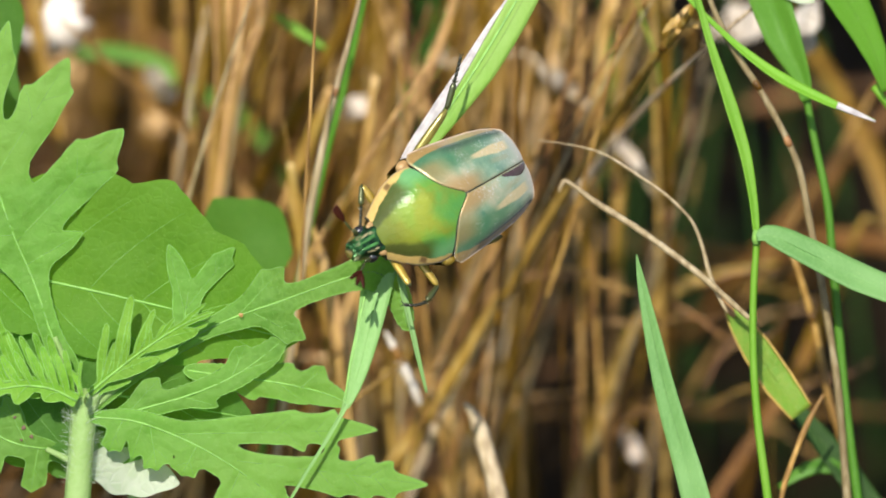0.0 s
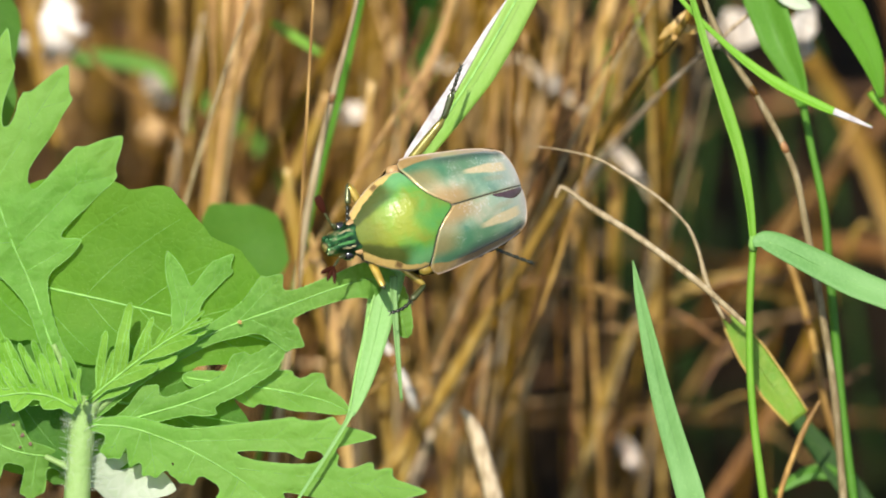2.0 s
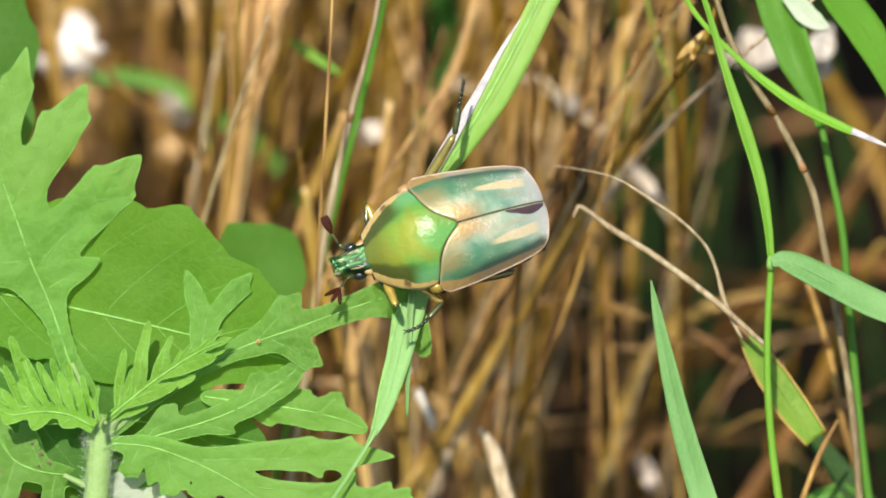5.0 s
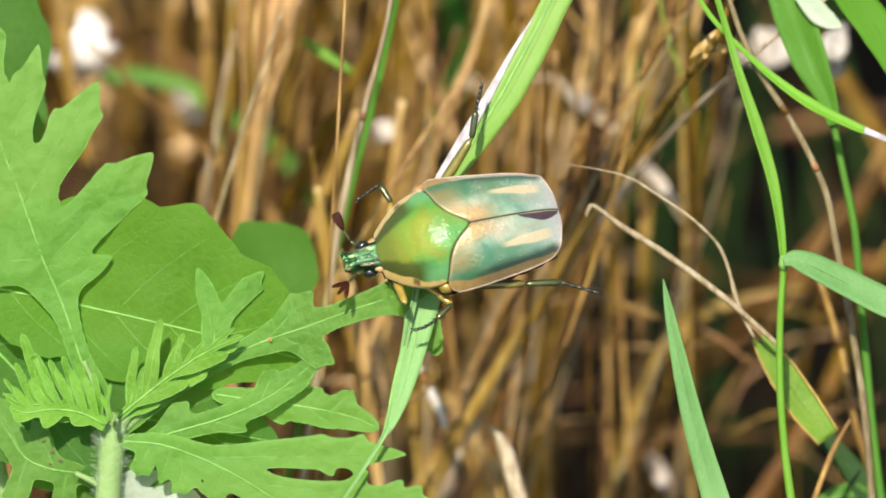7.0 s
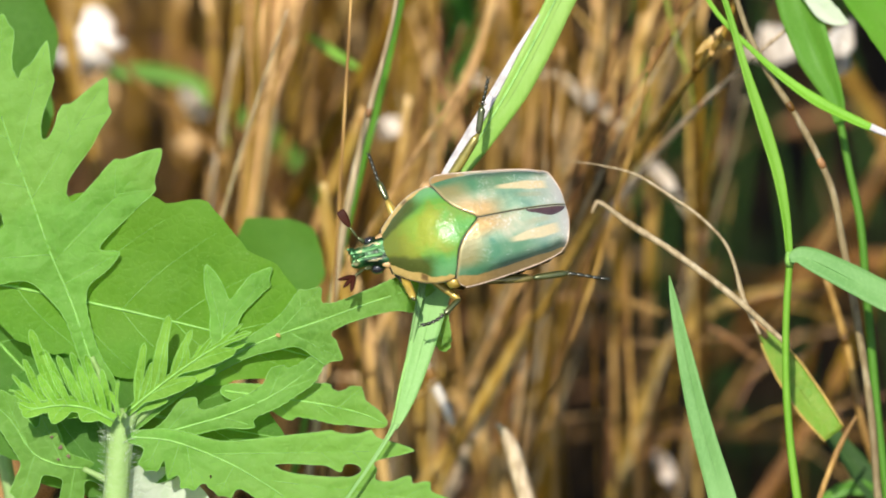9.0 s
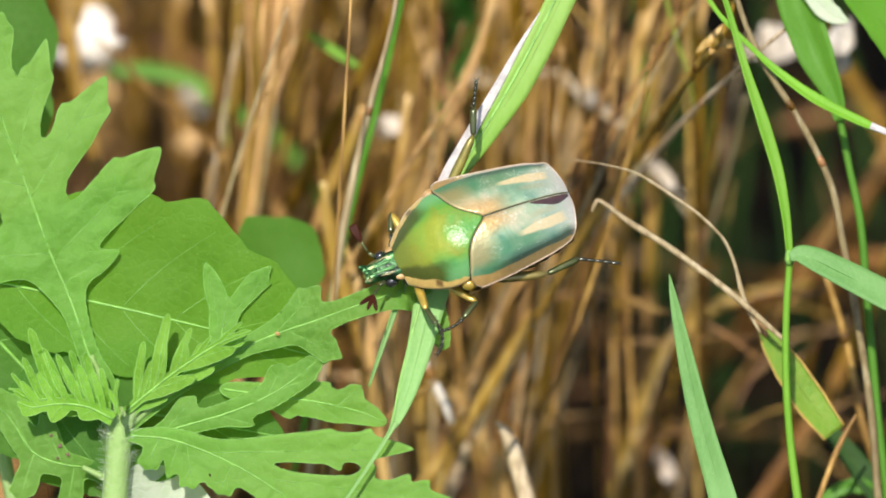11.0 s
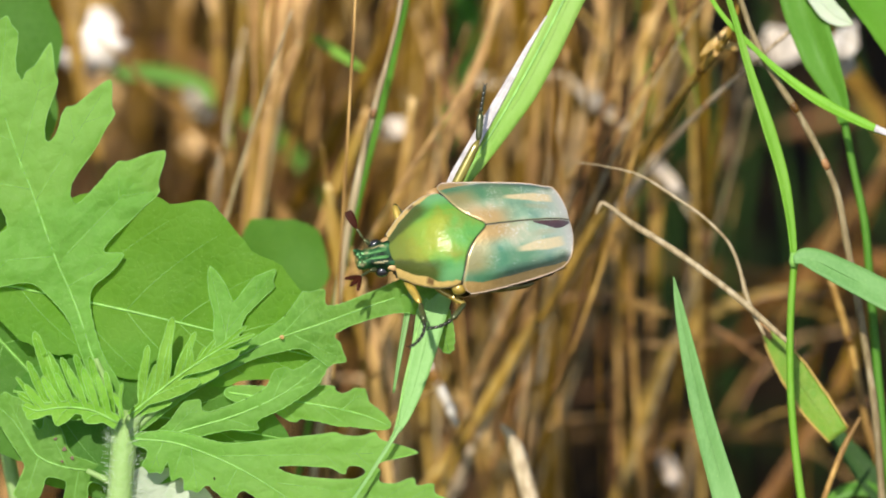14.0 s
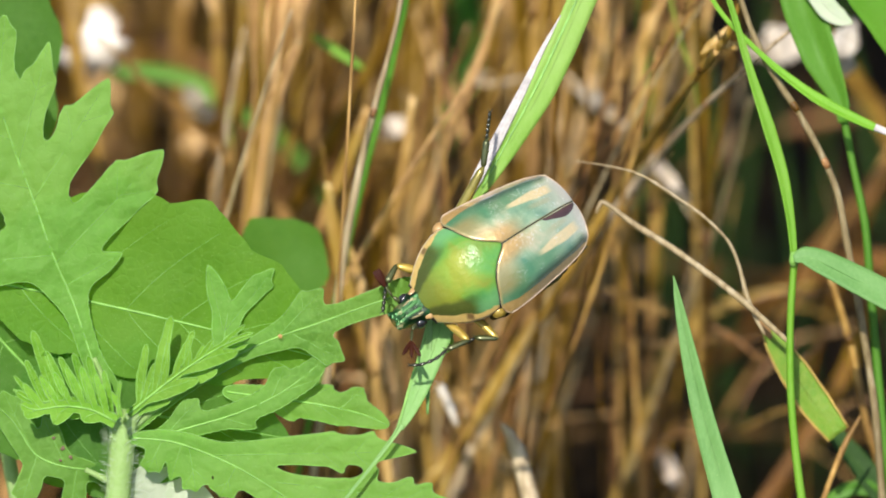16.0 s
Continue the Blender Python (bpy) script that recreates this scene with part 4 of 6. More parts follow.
def weeds_left():
    """The wide-leaved plant under the ragweed, and darker leaves behind."""
    base = rooted(layout([(40, 700, -14), (30, 900, -14)]))[-1]
    p = thing("broadleaf_plant", base, "weed with broad matt green leaves under the ragweed", "weed", "weeds")
    stem("stem", [(-40, 520), (-10, 700), (30, 900)], (20, 24, 28), -16, HAIRY, p)
    broad_leaf(p, (-60, 490), (590, 640), (108, 216), (-3.7, -3.6), -8, 4, BROAD, seed=1, full=0.43, sway=1.5)
    broad_leaf(p, (-40, 560), (260, 880), 130, (-7, -6), 0, 4, DARKLEAF, seed=2)
    broad_leaf(p, (20, 690), (512, 776), 116, (-4.6, -4.2), 0, 4, DARKLEAF, seed=5, sway=1.5)
    d = thing("broadleaf_plant", rooted(layout([(300, 700, -40), (300, 900, -40)]))[-1], "weed with rounded darker green leaves", "weed", "weeds")
    stem("stem", [(400, 560), (330, 700), (300, 900)], (12, 14, 18), -36, HAIRY, d)
    broad_leaf(d, (392, 560), (560, 404), 88, (-34, -30), 0, 3, DARKLEAF, seed=3, teeth=3, full=0.6, veins=False)
    e = thing("broadleaf_plant", rooted(layout([(-60, 500, -40), (-60, 900, -40)]))[-1], "weed with a large dark green leaf", "weed", "weeds")
    stem("stem", [(-30, 330), (-60, 500), (-60, 900)], (14, 16, 20), -34, HAIRY, e)
    broad_leaf(e, (-10, 420), (-4, -190), 108, (-26, -22), 0, 4, DARKLEAF, seed=4, teeth=3, full=0.5, veins=False)
    f = thing("dead_leaf", layout([(300, 860, -24)])[0], "pale bleached leaf below the ragweed", "dead leaf", "dead leaves in the litter")
    broad_leaf(f, (214, 850), (380, 890), 44, (-4.0, -4.0), 0, 3, PALEWEED, name="leaf_blade", seed=6, veins=False, teeth=0)


weeds_left()


def ragweed():
    foot = rooted(layout([(215, 760, -4), (212, 900, -4)]))[-1]
    plant = thing("ragweed_plant", foot, "young ragweed with deeply lobed bright green leaves", "weed", "weeds")
    stem("stem", [(219, 728, -3.2), (218, 742, -2.6), (216, 762, -2.1), (214, 790, -1.8), (210, 840, -1.6), (206, 900, -1.6)], (26, 40, 47, 46, 45, 47), -1.6, HAIRY, plant, label="pale green hairy stem")
    bm = bmesh.new()
    rnd = random.Random(8)
    for _ in range(280):
        v = rnd.uniform(722, 890)
        s = rnd.choice((-1, 1))
        a = spot(214 + s * rnd.uniform(4, 18), v, -1.5 + rnd.uniform(0.2, 1.0))
        b = a + RIGHT * (s * rnd.uniform(0.0003, 0.0017)) + UP * rnd.uniform(-0.0004, 0.0012) + OUT * rnd.uniform(0, 0.0006)
        tube(bm, [a, a.lerp(b, 0.5), b], (0.000016, 0.000008), 3)
    part("hairs", bm, HAIR, plant, "fine white stem hairs")
    for pts in ([(217, 760), (212, 735), (192, 690), (165, 630)], [(217, 765), (240, 748), (290, 706), (380, 640)], [(217, 770), (250, 772), (300, 780)],
                [(217, 765), (255, 772), (300, 756)], [(210, 850), (196, 850), (150, 828)]):
        stem("petiole", pts, (20, 14, 9), -1.9, HAIRY, plant, root=False)
    for pts in ([(214, 790), (206, 752), (188, 730), (160, 716), (130, 710)], [(219, 790), (226, 752), (240, 728), (264, 700), (300, 672)]):
        stem("petiole", pts, (24, 32, 26, 16, 9), -1.5, HAIRY, plant, root=False)
    # upper leaf, rising out of sight
    cut_leaf(plant, [(196, 690), (165, 640), (130, 535), (93, 450), (58, 350), (20, 250), (-20, 120), (-50, 0)], (5, 6, 10, 34, 48, 34, 26, 12),
             [(0.41, 290, 261, 44, 1), (0.34, 216, 444, 19, 0), (0.57, 193, 134, 36, 1), (0.67, 86, 68, 23, 1), (0.80, 8, 22, 20, 1),
              (0.43, -80, 462, 46, 1), (0.60, -110, 300, 36, 1), (0.72, -150, 170, 36, 1)], (-2.4, -1.7), seed=1, lift=0.015, sink=11.0, waist=0.8)
    # leaf reaching to the beetle
    cut_leaf(plant, [(228, 760), (290, 712), (380, 650), (440, 615), (500, 590), (560, 570), (620, 548), (672, 530), (730, 516), (768, 548), (790, 616)],
             (4, 5, 6, 9, 17, 20, 14, 16, 24, 20, 10),
             [(0.38, 572, 506, 23, 1), (0.42, 610, 636, 22, 1)], (-2.0, -2.0, -1.8, -1.4, -0.6, 0.4, 0.2, -2.2, -3.2), seed=2)
    cut_leaf(plant, [(394, 632), (396, 590), (402, 552)], (5, 10, 14), [(0.5, 366, 464, 19, 0), (0.6, 486, 470, 18, 1)], (-2.6, -2.2), seed=12, vein=1.6)
    # middle leaves
    cut_leaf(plant, [(262, 775), (340, 752), (420, 728), (500, 690), (572, 634)], (5, 12, 15, 18, 12),
             [(0.10, 352, 702, 15, 1), (0.68, 503, 646, 15, 1), (0.42, 455, 754, 11, 0), (0.75, 560, 668, 12, 0)], (-1.6, -1), seed=3)
    cut_leaf(plant, [(400, 690), (470, 700), (560, 712), (640, 730), (684, 749)], (6, 15, 24, 18, 5),
             [(0.42, 588, 680, 11, 0), (0.62, 643, 684, 11, 1), (0.5, 604, 745, 9, 0), (0.3, 520, 742, 10, 0)], (-3, -2.6), seed=4)
    # lower leaf
    cut_leaf(plant, [(228, 772), (300, 778), (366, 800), (430, 830), (500, 874), (570, 930)], (5, 12, 18, 22, 24, 18),
             [(0.42, 740, 796, 29, 2), (0.68, 830, 894, 30, 3), (0.16, 260, 832, 15, 1), (0.30, 346, 868, 19, 1), (0.26, 300, 848, 13, 0), (0.56, 388, 876, 17, 1), (0.78, 455, 950, 24, 1)],
             (-0.8, 0), seed=5, bite=1.3)
    # low leaf behind the stem
    cut_leaf(plant, [(196, 850), (160, 830), (110, 822), (60, 800), (20, 740), (-40, 690)], (4, 6, 12, 18, 18, 8),
             [(0.38, 74, 732, 15, 1), (0.62, 4, 688, 20, 1), (0.3, 122, 905, 20, 1), (0.58, 36, 890, 22, 1)], (-4, -3), seed=6)
    # young leaves of the growing tip
    tips = [(0.14, 0.19, 258, 606), (0.20, 0.25, 272, 640), (0.30, 0.35, 302, 556), (0.37, 0.42, 296, 604), (0.46, 0.51, 342, 582), (0.53, 0.58, 332, 604), (0.62, 0.67, 378, 596), (0.76, 0.82, 432, 572)]
    lobed_leaf(plant, [(226, 730), (262, 700), (320, 655), (390, 610), (448, 586)],
               [(1, a, b, u, v, 0.055) for a, b, u, v in tips] + [(-1, 0.2, 0.45, 350, 668, 0.08), (-1, 0.5, 0.75, 420, 618, 0.08)],
               (0, 1), (7, 5), (0, 0.1), 0.0, teeth=1, tooth=3, material=BUD, step=9, blunt=True, seed=7, label="bright unfolding young leaf")
    tips = [(0.06, 0.11, 182, 652), (0.15, 0.20, 154, 626), (0.25, 0.30, 128, 622), (0.35, 0.40, 104, 628), (0.45, 0.50, 80, 618), (0.54, 0.59, 56, 582), (0.64, 0.70, 44, 634), (0.78, 0.86, 24, 662)]
    lobed_leaf(plant, [(206, 742), (160, 716), (110, 706), (60, 708), (26, 690)],
               [(-1, a, b, u, v, 0.06) for a, b, u, v in tips] + [(1, 0.2, 0.5, 120, 736, 0.1), (1, 0.55, 0.85, 60, 735, 0.1)],
               (0, 1), (10, 6), (0, 0.1), 0.0, teeth=1, tooth=3, material=BUD, step=9, blunt=True, seed=8, label="bright unfolding young leaf")
    tips = [(0.10, 0.16, 168, 660), (0.21, 0.27, 142, 646), (0.31, 0.37, 116, 648), (0.42, 0.48, 94, 656), (0.53, 0.60, 70, 662), (0.66, 0.8, 40, 676)]
    lobed_leaf(plant, [(204, 744), (160, 722), (110, 716), (62, 722), (34, 712)],
               [(-1, a, b, u, v, 0.075) for a, b, u, v in tips] + [(1, 0.12, 0.34, 146, 742, 0.1), (1, 0.4, 0.62, 96, 748, 0.1), (1, 0.66, 0.9, 44, 736, 0.1)],
               (1, 2), (12, 8), (0, 0.05), 0.0, teeth=1, tooth=3, material=BUD, step=9, blunt=True, seed=18, label="bright unfolding young leaf")
    tips = [(0.12, 0.18, 246, 650), (0.26, 0.32, 282, 636), (0.42, 0.48, 322, 616), (0.56, 0.62, 360, 608), (0.72, 0.8, 404, 590)]
    lobed_leaf(plant, [(230, 736), (268, 706), (326, 664), (392, 622), (440, 604)],
               [(1, a, b, u, v, 0.07) for a, b, u, v in tips] + [(-1, 0.12, 0.3, 300, 706, 0.08), (-1, 0.36, 0.6, 384, 652, 0.08)],
               (-0.8, 0), (8, 6), (0, 0.05), 0.0, teeth=1, tooth=3, material=BUD, step=9, blunt=True, seed=17, label="bright unfolding young leaf")
    lobed_leaf(plant, [(212, 735), (208, 705), (212, 672)], [(1, 0.3, 0.6, 196, 690, 0.1)], (5, 6), (4, 3), (0, 0), 0.0, teeth=0, material=BUD, step=8, seed=9, vein=1.5)
    for u, v, w, r in ((495, 592, -0.55, 4), (110, 790, -3.0, 4), (94, 772, -3.0, 3), (124, 806, -3.0, 3.5), (106, 812, -3.0, 2.5)):
        bm = bmesh.new()
        c = spot(u, v, w)
        ring = [bm.verts.new(c + RIGHT * (math.cos(a) * r * U * (1 + 0.3 * math.sin(3 * a + u))) + UP * (math.sin(a) * r * U * (1 + 0.2 * math.cos(2 * a + v))) + OUT * 0.00002) for a in [i * math.pi / 6 for i in range(12)]]
        top = bm.verts.new(c + OUT * 0.00008)
        for i in range(12):
            bm.faces.new((ring[i], ring[(i + 1) % 12], top))
        part("leaf_spot", bm, SPOT if v > 700 else PALESTRAW, plant, "small dead spot on a leaf")
    return plant


RAGWEED_PLANT = ragweed()


# ---- the grass that carries the beetle ----
def perch():
    top = layout([(1000, -20, -6)])[0]
    g = thing("folded_grass_leaf", top, "folded green grass leaf with a bleached, glaring white edge", "grass", "grass under the beetle")
    blade("green_half", [(1034, -60), (1000, 0), (962, 78), (918, 160), (858, 252), (811, 322), (784, 366)], (50, 50, 52, 50, 36, 20, 12), -5, PERCHGREEN, g, 0.08, 4)
    # pale strip: sun glare on this half put into its bleached colour
    blade("white_half", [(962, 24), (926, 84), (886, 157), (840, 237), (800, 306), (772, 354)], (2, 9, 15, 20, 20, 8), -4.7, BLEACHED_GLARE, g, 0.2, -12, label="bleached and glaring white half of the leaf")
    blade("midrib", [(1020, -60), (990, 0), (948, 82), (902, 166), (852, 250), (808, 322)], (4, 4, 4, 4, 3, 3), -4.85, VEIN, g, 0.2, 0)
    h = thing("hanging_grass_leaf", layout([(700, 755, -2)])[0], "pale green kinked grass leaf under the beetle", "grass", "grass under the beetle")
    blade("leaf", [(778, 470, -2.6), (772, 500, -2.3), (762, 545, -1.7), (748, 610, -0.6), (730, 680, 0.6), (712, 730, 1.6), (700, 758, 2.4)], (58, 60, 56, 46, 34, 24, 13), -3, PALEGREEN, h, 0.12, (0, -5, -5, -10))
    blade("leaf_base", [(703, 748), (690, 774), (655, 830), (618, 886), (560, 980)], (12, 7.5, 5.5, 5, 5), 2.4, PALEGREEN, h, 0.4, 10, root=True)
    blade("midrib", [(757, 486, -2.2), (744, 545, -1.5), (727, 612, -0.4), (711, 680, 0.8), (699, 752, 2.5)], (5, 5, 4, 4, 3), 2.9, VEIN, h, 0.2, 0)
    k = thing("thin_grass_leaf", layout([(726, 480, -1)])[0], "thin pale green grass strip hanging under the beetle", "grass", "grass under the beetle")
    blade("leaf", [(730, 470), (720, 510), (708, 570), (696, 630), (685, 688)], (14, 12, 10, 8, 4), -0.6, PALEGREEN, k, 0.4, 10)
    return g, h, k


PERCH, HANGING, THIN = perch()


# ---- the beetle ----
# Its own space: x to the head, y to its left, z to its back, the origin where the neck shield meets the wing covers;
# the same unit of a sixteenth of a millimetre.
def shell_material(name, wing):
    """Glossy green chitin with a tan margin; the wing covers have tan streaks and bronze patches. Dark reflection and
    sheen are also put into the colours.
    """
    m, n, k, p = shader(name)

    def chart(layer):
        uv = n.new("ShaderNodeUVMap")
        uv.uv_map = layer
        sep = n.new("ShaderNodeSeparateXYZ")
        k(uv.outputs[0], sep.inputs[0])
        return sep.outputs[0], sep.outputs[1]

    s, t = chart("chart")
    px, py = chart("plan")
    x = math_node(n, k, "MULTIPLY_ADD", px, 400.0, -200.0)
    y = math_node(n, k, "MULTIPLY", py, 120.0)
    cloud = grain(n, k, 260, 4)
    fine = grain(n, k, 1900, 5)

    def rise(v, lo, hi):
        r = n.new("ShaderNodeMapRange")
        r.interpolation_type = "SMOOTHSTEP"
        r.inputs["From Min"].default_value, r.inputs["From Max"].default_value = lo, hi
        k(v, r.inputs[0])
        return r.outputs[0]

    def both(*masks):
        out = masks[0]
        for q in masks[1:]:
            out = math_node(n, k, "MULTIPLY", out, q)
        return out

    def fall(v, lo, hi):
        return math_node(n, k, "SUBTRACT", 1.0, rise(v, lo, hi))

    def line(v, knots):
        """A value that follows straight stretches between (v, value) knots."""
        out = knots[0][1]
        for (a, va), (b, vb) in zip(knots, knots[1:]):
            r = n.new("ShaderNodeMapRange")
            r.inputs["From Min"].default_value, r.inputs["From Max"].default_value = a, b
            r.inputs["To Min"].default_value, r.inputs["To Max"].default_value = 0.0, vb - va
            k(v, r.inputs[0])
            out = math_node(n, k, "ADD", r.outputs[0], out)
        return out

    wob = math_node(n, k, "MULTIPLY_ADD", cloud, 16.0, -8.0)
    xw = math_node(n, k, "ADD", x, wob)
    yw = math_node(n, k, "ADD", y, math_node(n, k, "MULTIPLY", wob, 0.5))
    tw = math_node(n, k, "ADD", t, math_node(n, k, "MULTIPLY", wob, 0.003))
    if wing:
        col = ramp(n, k, cloud, [(0.36, (0.13, 0.29, 0.18)), (0.5, (0.31, 0.44, 0.27)), (0.64, (0.54, 0.52, 0.34))])
        # bronze by the shield, green shoulders
        col = mix(n, k, math_node(n, k, "MULTIPLY", both(rise(xw, -75, -15), fall(yw, 16, 42)), 0.9), col, (0.46, 0.28, 0.10))
        col = mix(n, k, math_node(n, k, "MULTIPLY", both(rise(xw, -125, -60), rise(yw, 36, 58)), 0.7), col, (0.055, 0.20, 0.075))
        col = mix(n, k, math_node(n, k, "MULTIPLY", both(fall(s, 0.06, 0.22), fall(tw, 0.62, 0.8)), 0.6), col, (0.42, 0.27, 0.09))
        # dark band inside the pale margin, partly a reflection of dark surroundings put into the colour
        col = mix(n, k, math_node(n, k, "MULTIPLY", both(rise(tw, 0.64, 0.80), fall(xw, -40, 20)), 0.85), col, (0.035, 0.075, 0.055))
        # whitish flecks over the back
        fleck = both(rise(grain(n, k, 3200, 5), 0.50, 0.66), rise(grain(n, k, 480, 3), 0.46, 0.62), fall(tw, 0.66, 0.8), fall(xw, -50, 40))
        # pale streak, its fainter neighbour and the pinkish tip
        mid_y = line(x, [(-150, 40), (-55, 50)])
        off = math_node(n, k, "ABSOLUTE", math_node(n, k, "SUBTRACT", yw, mid_y))
        reach = line(x, [(-150, 8), (-110, 8.5), (-50, 3)])
        streak = both(fall(math_node(n, k, "SUBTRACT", off, reach), -1.5, 2.5), rise(xw, -150, -132), fall(xw, -66, -42))
        col = mix(n, k, math_node(n, k, "MULTIPLY", fall(xw, -168, -138), 0.8), col, (0.68, 0.57, 0.50))
        # silvery sheen over the rear third, put into the colour
        col = mix(n, k, math_node(n, k, "MULTIPLY", both(fall(xw, -150, -75), fall(tw, 0.6, 0.75)), 0.5), col, (0.56, 0.53, 0.46))
        col = mix(n, k, math_node(n, k, "MULTIPLY", streak, math_node(n, k, "MULTIPLY_ADD", fine, 0.5, 0.65)), col, (0.76, 0.59, 0.32))
        col = mix(n, k, math_node(n, k, "MULTIPLY", fleck, 0.32), col, (0.80, 0.82, 0.76))
        off2 = math_node(n, k, "ABSOLUTE", math_node(n, k, "SUBTRACT", yw, math_node(n, k, "ADD", mid_y, -20.0)))
        col = mix(n, k, math_node(n, k, "MULTIPLY", both(fall(off2, 2, 7), rise(xw, -140, -120), fall(xw, -100, -70)), 0.35), col, (0.42, 0.34, 0.17))
        margin = rise(math_node(n, k, "SUBTRACT", tw, line(x, [(-165, 0.94), (-130, 0.88), (-100, 0.845), (-10, 0.85), (20, 0.86), (50, 0.82)])), -0.012, 0.012)
        col = mix(n, k, margin, col, mix(n, k, fine, (0.36, 0.215, 0.055), (0.57, 0.37, 0.135)))
        col = mix(n, k, math_node(n, k, "MULTIPLY", fall(s, 0.003, 0.02), 0.6), col, (0.42, 0.30, 0.12))
        col = mix(n, k, fall(y, 1.6, 2.6), col, (0.34, 0.32, 0.16))
    else:
        col = ramp(n, k, cloud, [(0.32, (0.06, 0.25, 0.05)), (0.47, (0.11, 0.27, 0.025)), (0.56, (0.17, 0.22, 0.012)), (0.7, (0.25, 0.31, 0.03))])
        col = mix(n, k, math_node(n, k, "MULTIPLY", both(fall(y, 22, 50), rise(x, 50, 85)), 0.55), col, (0.27, 0.31, 0.014))
        col = mix(n, k, math_node(n, k, "MULTIPLY", both(rise(x, 105, 150), fall(y, 30, 55)), 0.6), col, (0.10, 0.10, 0.010))
        col = mix(n, k, math_node(n, k, "MULTIPLY", fall(math_node(n, k, "ADD", x, y), 62, 92), 0.45), col, (0.07, 0.25, 0.04))
        edge_at = line(x, [(56, 0.94), (70, 0.92), (100, 0.88), (128, 0.82), (160, 0.74)])
        inner = math_node(n, k, "SUBTRACT", math_node(n, k, "MULTIPLY_ADD", grain(n, k, 620, 4), 0.16, math_node(n, k, "ADD", tw, -0.08)), edge_at)
        # dark reflection of the ground along the sides, put into the colour
        col = mix(n, k, math_node(n, k, "MULTIPLY", both(rise(inner, -0.42, -0.26), rise(x, 70, 104)), 0.82), col, (0.040, 0.055, 0.006))
        # pale sky sheen of the rear corners, put into the colour
        col = mix(n, k, math_node(n, k, "MULTIPLY", both(rise(yw, 46, 74), fall(xw, 78, 104)), 0.7), col, (0.17, 0.42, 0.17))
        col = mix(n, k, rise(inner, -0.015, 0.015), col, mix(n, k, fine, (0.56, 0.36, 0.08), (0.76, 0.54, 0.19)))
        col = mix(n, k, math_node(n, k, "MULTIPLY", both(rise(xw, 99, 104), fall(xw, 110, 116), rise(inner, -0.01, 0.02), fall(inner, 0.07, 0.12)), 0.85), col, (0.12, 0.055, 0.015))
    k(col, p.inputs["Base Color"])
    p.inputs["Metallic"].default_value = 0.34 if wing else 0.2
    p.inputs["Specular IOR Level"].default_value = 0.4
    k(math_node(n, k, "MULTIPLY_ADD", fine, 0.16, 0.36 if wing else 0.54), p.inputs["Roughness"])
    p.inputs["Coat Weight"].default_value = 0.95 if wing else 0.28
    p.inputs["Sheen Weight"].default_value, p.inputs["Sheen Roughness"].default_value = 0.45 if wing else 0.3, 0.4
    scratch = grain(n, k, 1, 3, (900, 5200, 900))
    k(math_node(n, k, "MULTIPLY_ADD", scratch, 0.32, 0.06), p.inputs["Coat Roughness"])
    dent = grain(n, k, 620, 3)
    relief(n, k, p, mix(n, k, 0.45, fine, mix(n, k, 0.35, dent, cloud)), 0.00018, 0.6)
    k(p.inputs["Normal"].links[0].from_socket, p.inputs["Coat Normal"])
    return m


WING = shell_material("wing_cover", True)
SHIELD = shell_material("neck_shield", False)
BELLY = plain_material("belly_chitin", (0.24, 0.19, 0.05), 0.35, 0.4, 900, 0.4)
FEMUR = plain_material("golden_leg", (0.44, 0.30, 0.05), 0.3, 0.35, 900, 0.5)
OLIVE = plain_material("olive_leg", (0.24, 0.20, 0.035), 0.3, 0.35, 900, 0.5)
TIBIA = plain_material("dark_green_leg", (0.075, 0.085, 0.025), 0.3, 0.45, 900, 0.5)
TARSUS = plain_material("black_foot", (0.025, 0.025, 0.012), 0.35, 0.2, 900, 0.4)


def head_material():
    """Pitted metallic green, black in the pits, with bronze patches."""
    m, n, k, p = shader("head_green")
    patch = grain(n, k, 750, 3)
    k(ramp(n, k, patch, [(0.40, (0.008, 0.022, 0.008)), (0.51, (0.018, 0.08, 0.022)), (0.60, (0.05, 0.17, 0.05)), (0.68, (0.36, 0.33, 0.16))]), p.inputs["Base Color"])
    p.inputs["Metallic"].default_value, p.inputs["Roughness"].default_value = 0.5, 0.35
    relief(n, k, p, grain(n, k, 2400, 3), 0.0001, 0.6)
    return m


HEADGREEN = head_material()
CHEEK = plain_material("cheek_tan", (0.46, 0.28, 0.11), 0.5, 0.1, 1200, 0.1)
STRIPE = plain_material("head_stripe", (0.065, 0.22, 0.05), 0.45, 0.2, 1200, 0.3)
RIM = plain_material("wing_rim", (0.62, 0.46, 0.32), 0.45, 0.1, 900, 0.1)
BROW = plain_material("brow_tan", (0.36, 0.31, 0.15), 0.5, 0.1, 1200, 0.2)
EYE_DARK = plain_material("dark_eye", (0.02, 0.02, 0.022), 0.25, 0.0, 3000, 0.7)
CLUB = plain_material("red_brown_club", (0.04, 0.008, 0.002), 0.55, 0.0, 900, 0.0)
CLUB.node_tree.nodes["Principled BSDF"].inputs["Specular IOR Level"].default_value = 0.15
SEAM = plain_material("dark_seam", (0.02, 0.02, 0.012), 0.4)


def smoothstep(x):
    x = min(max(x, 0), 1)
    return x * x * (3 - 2 * x)


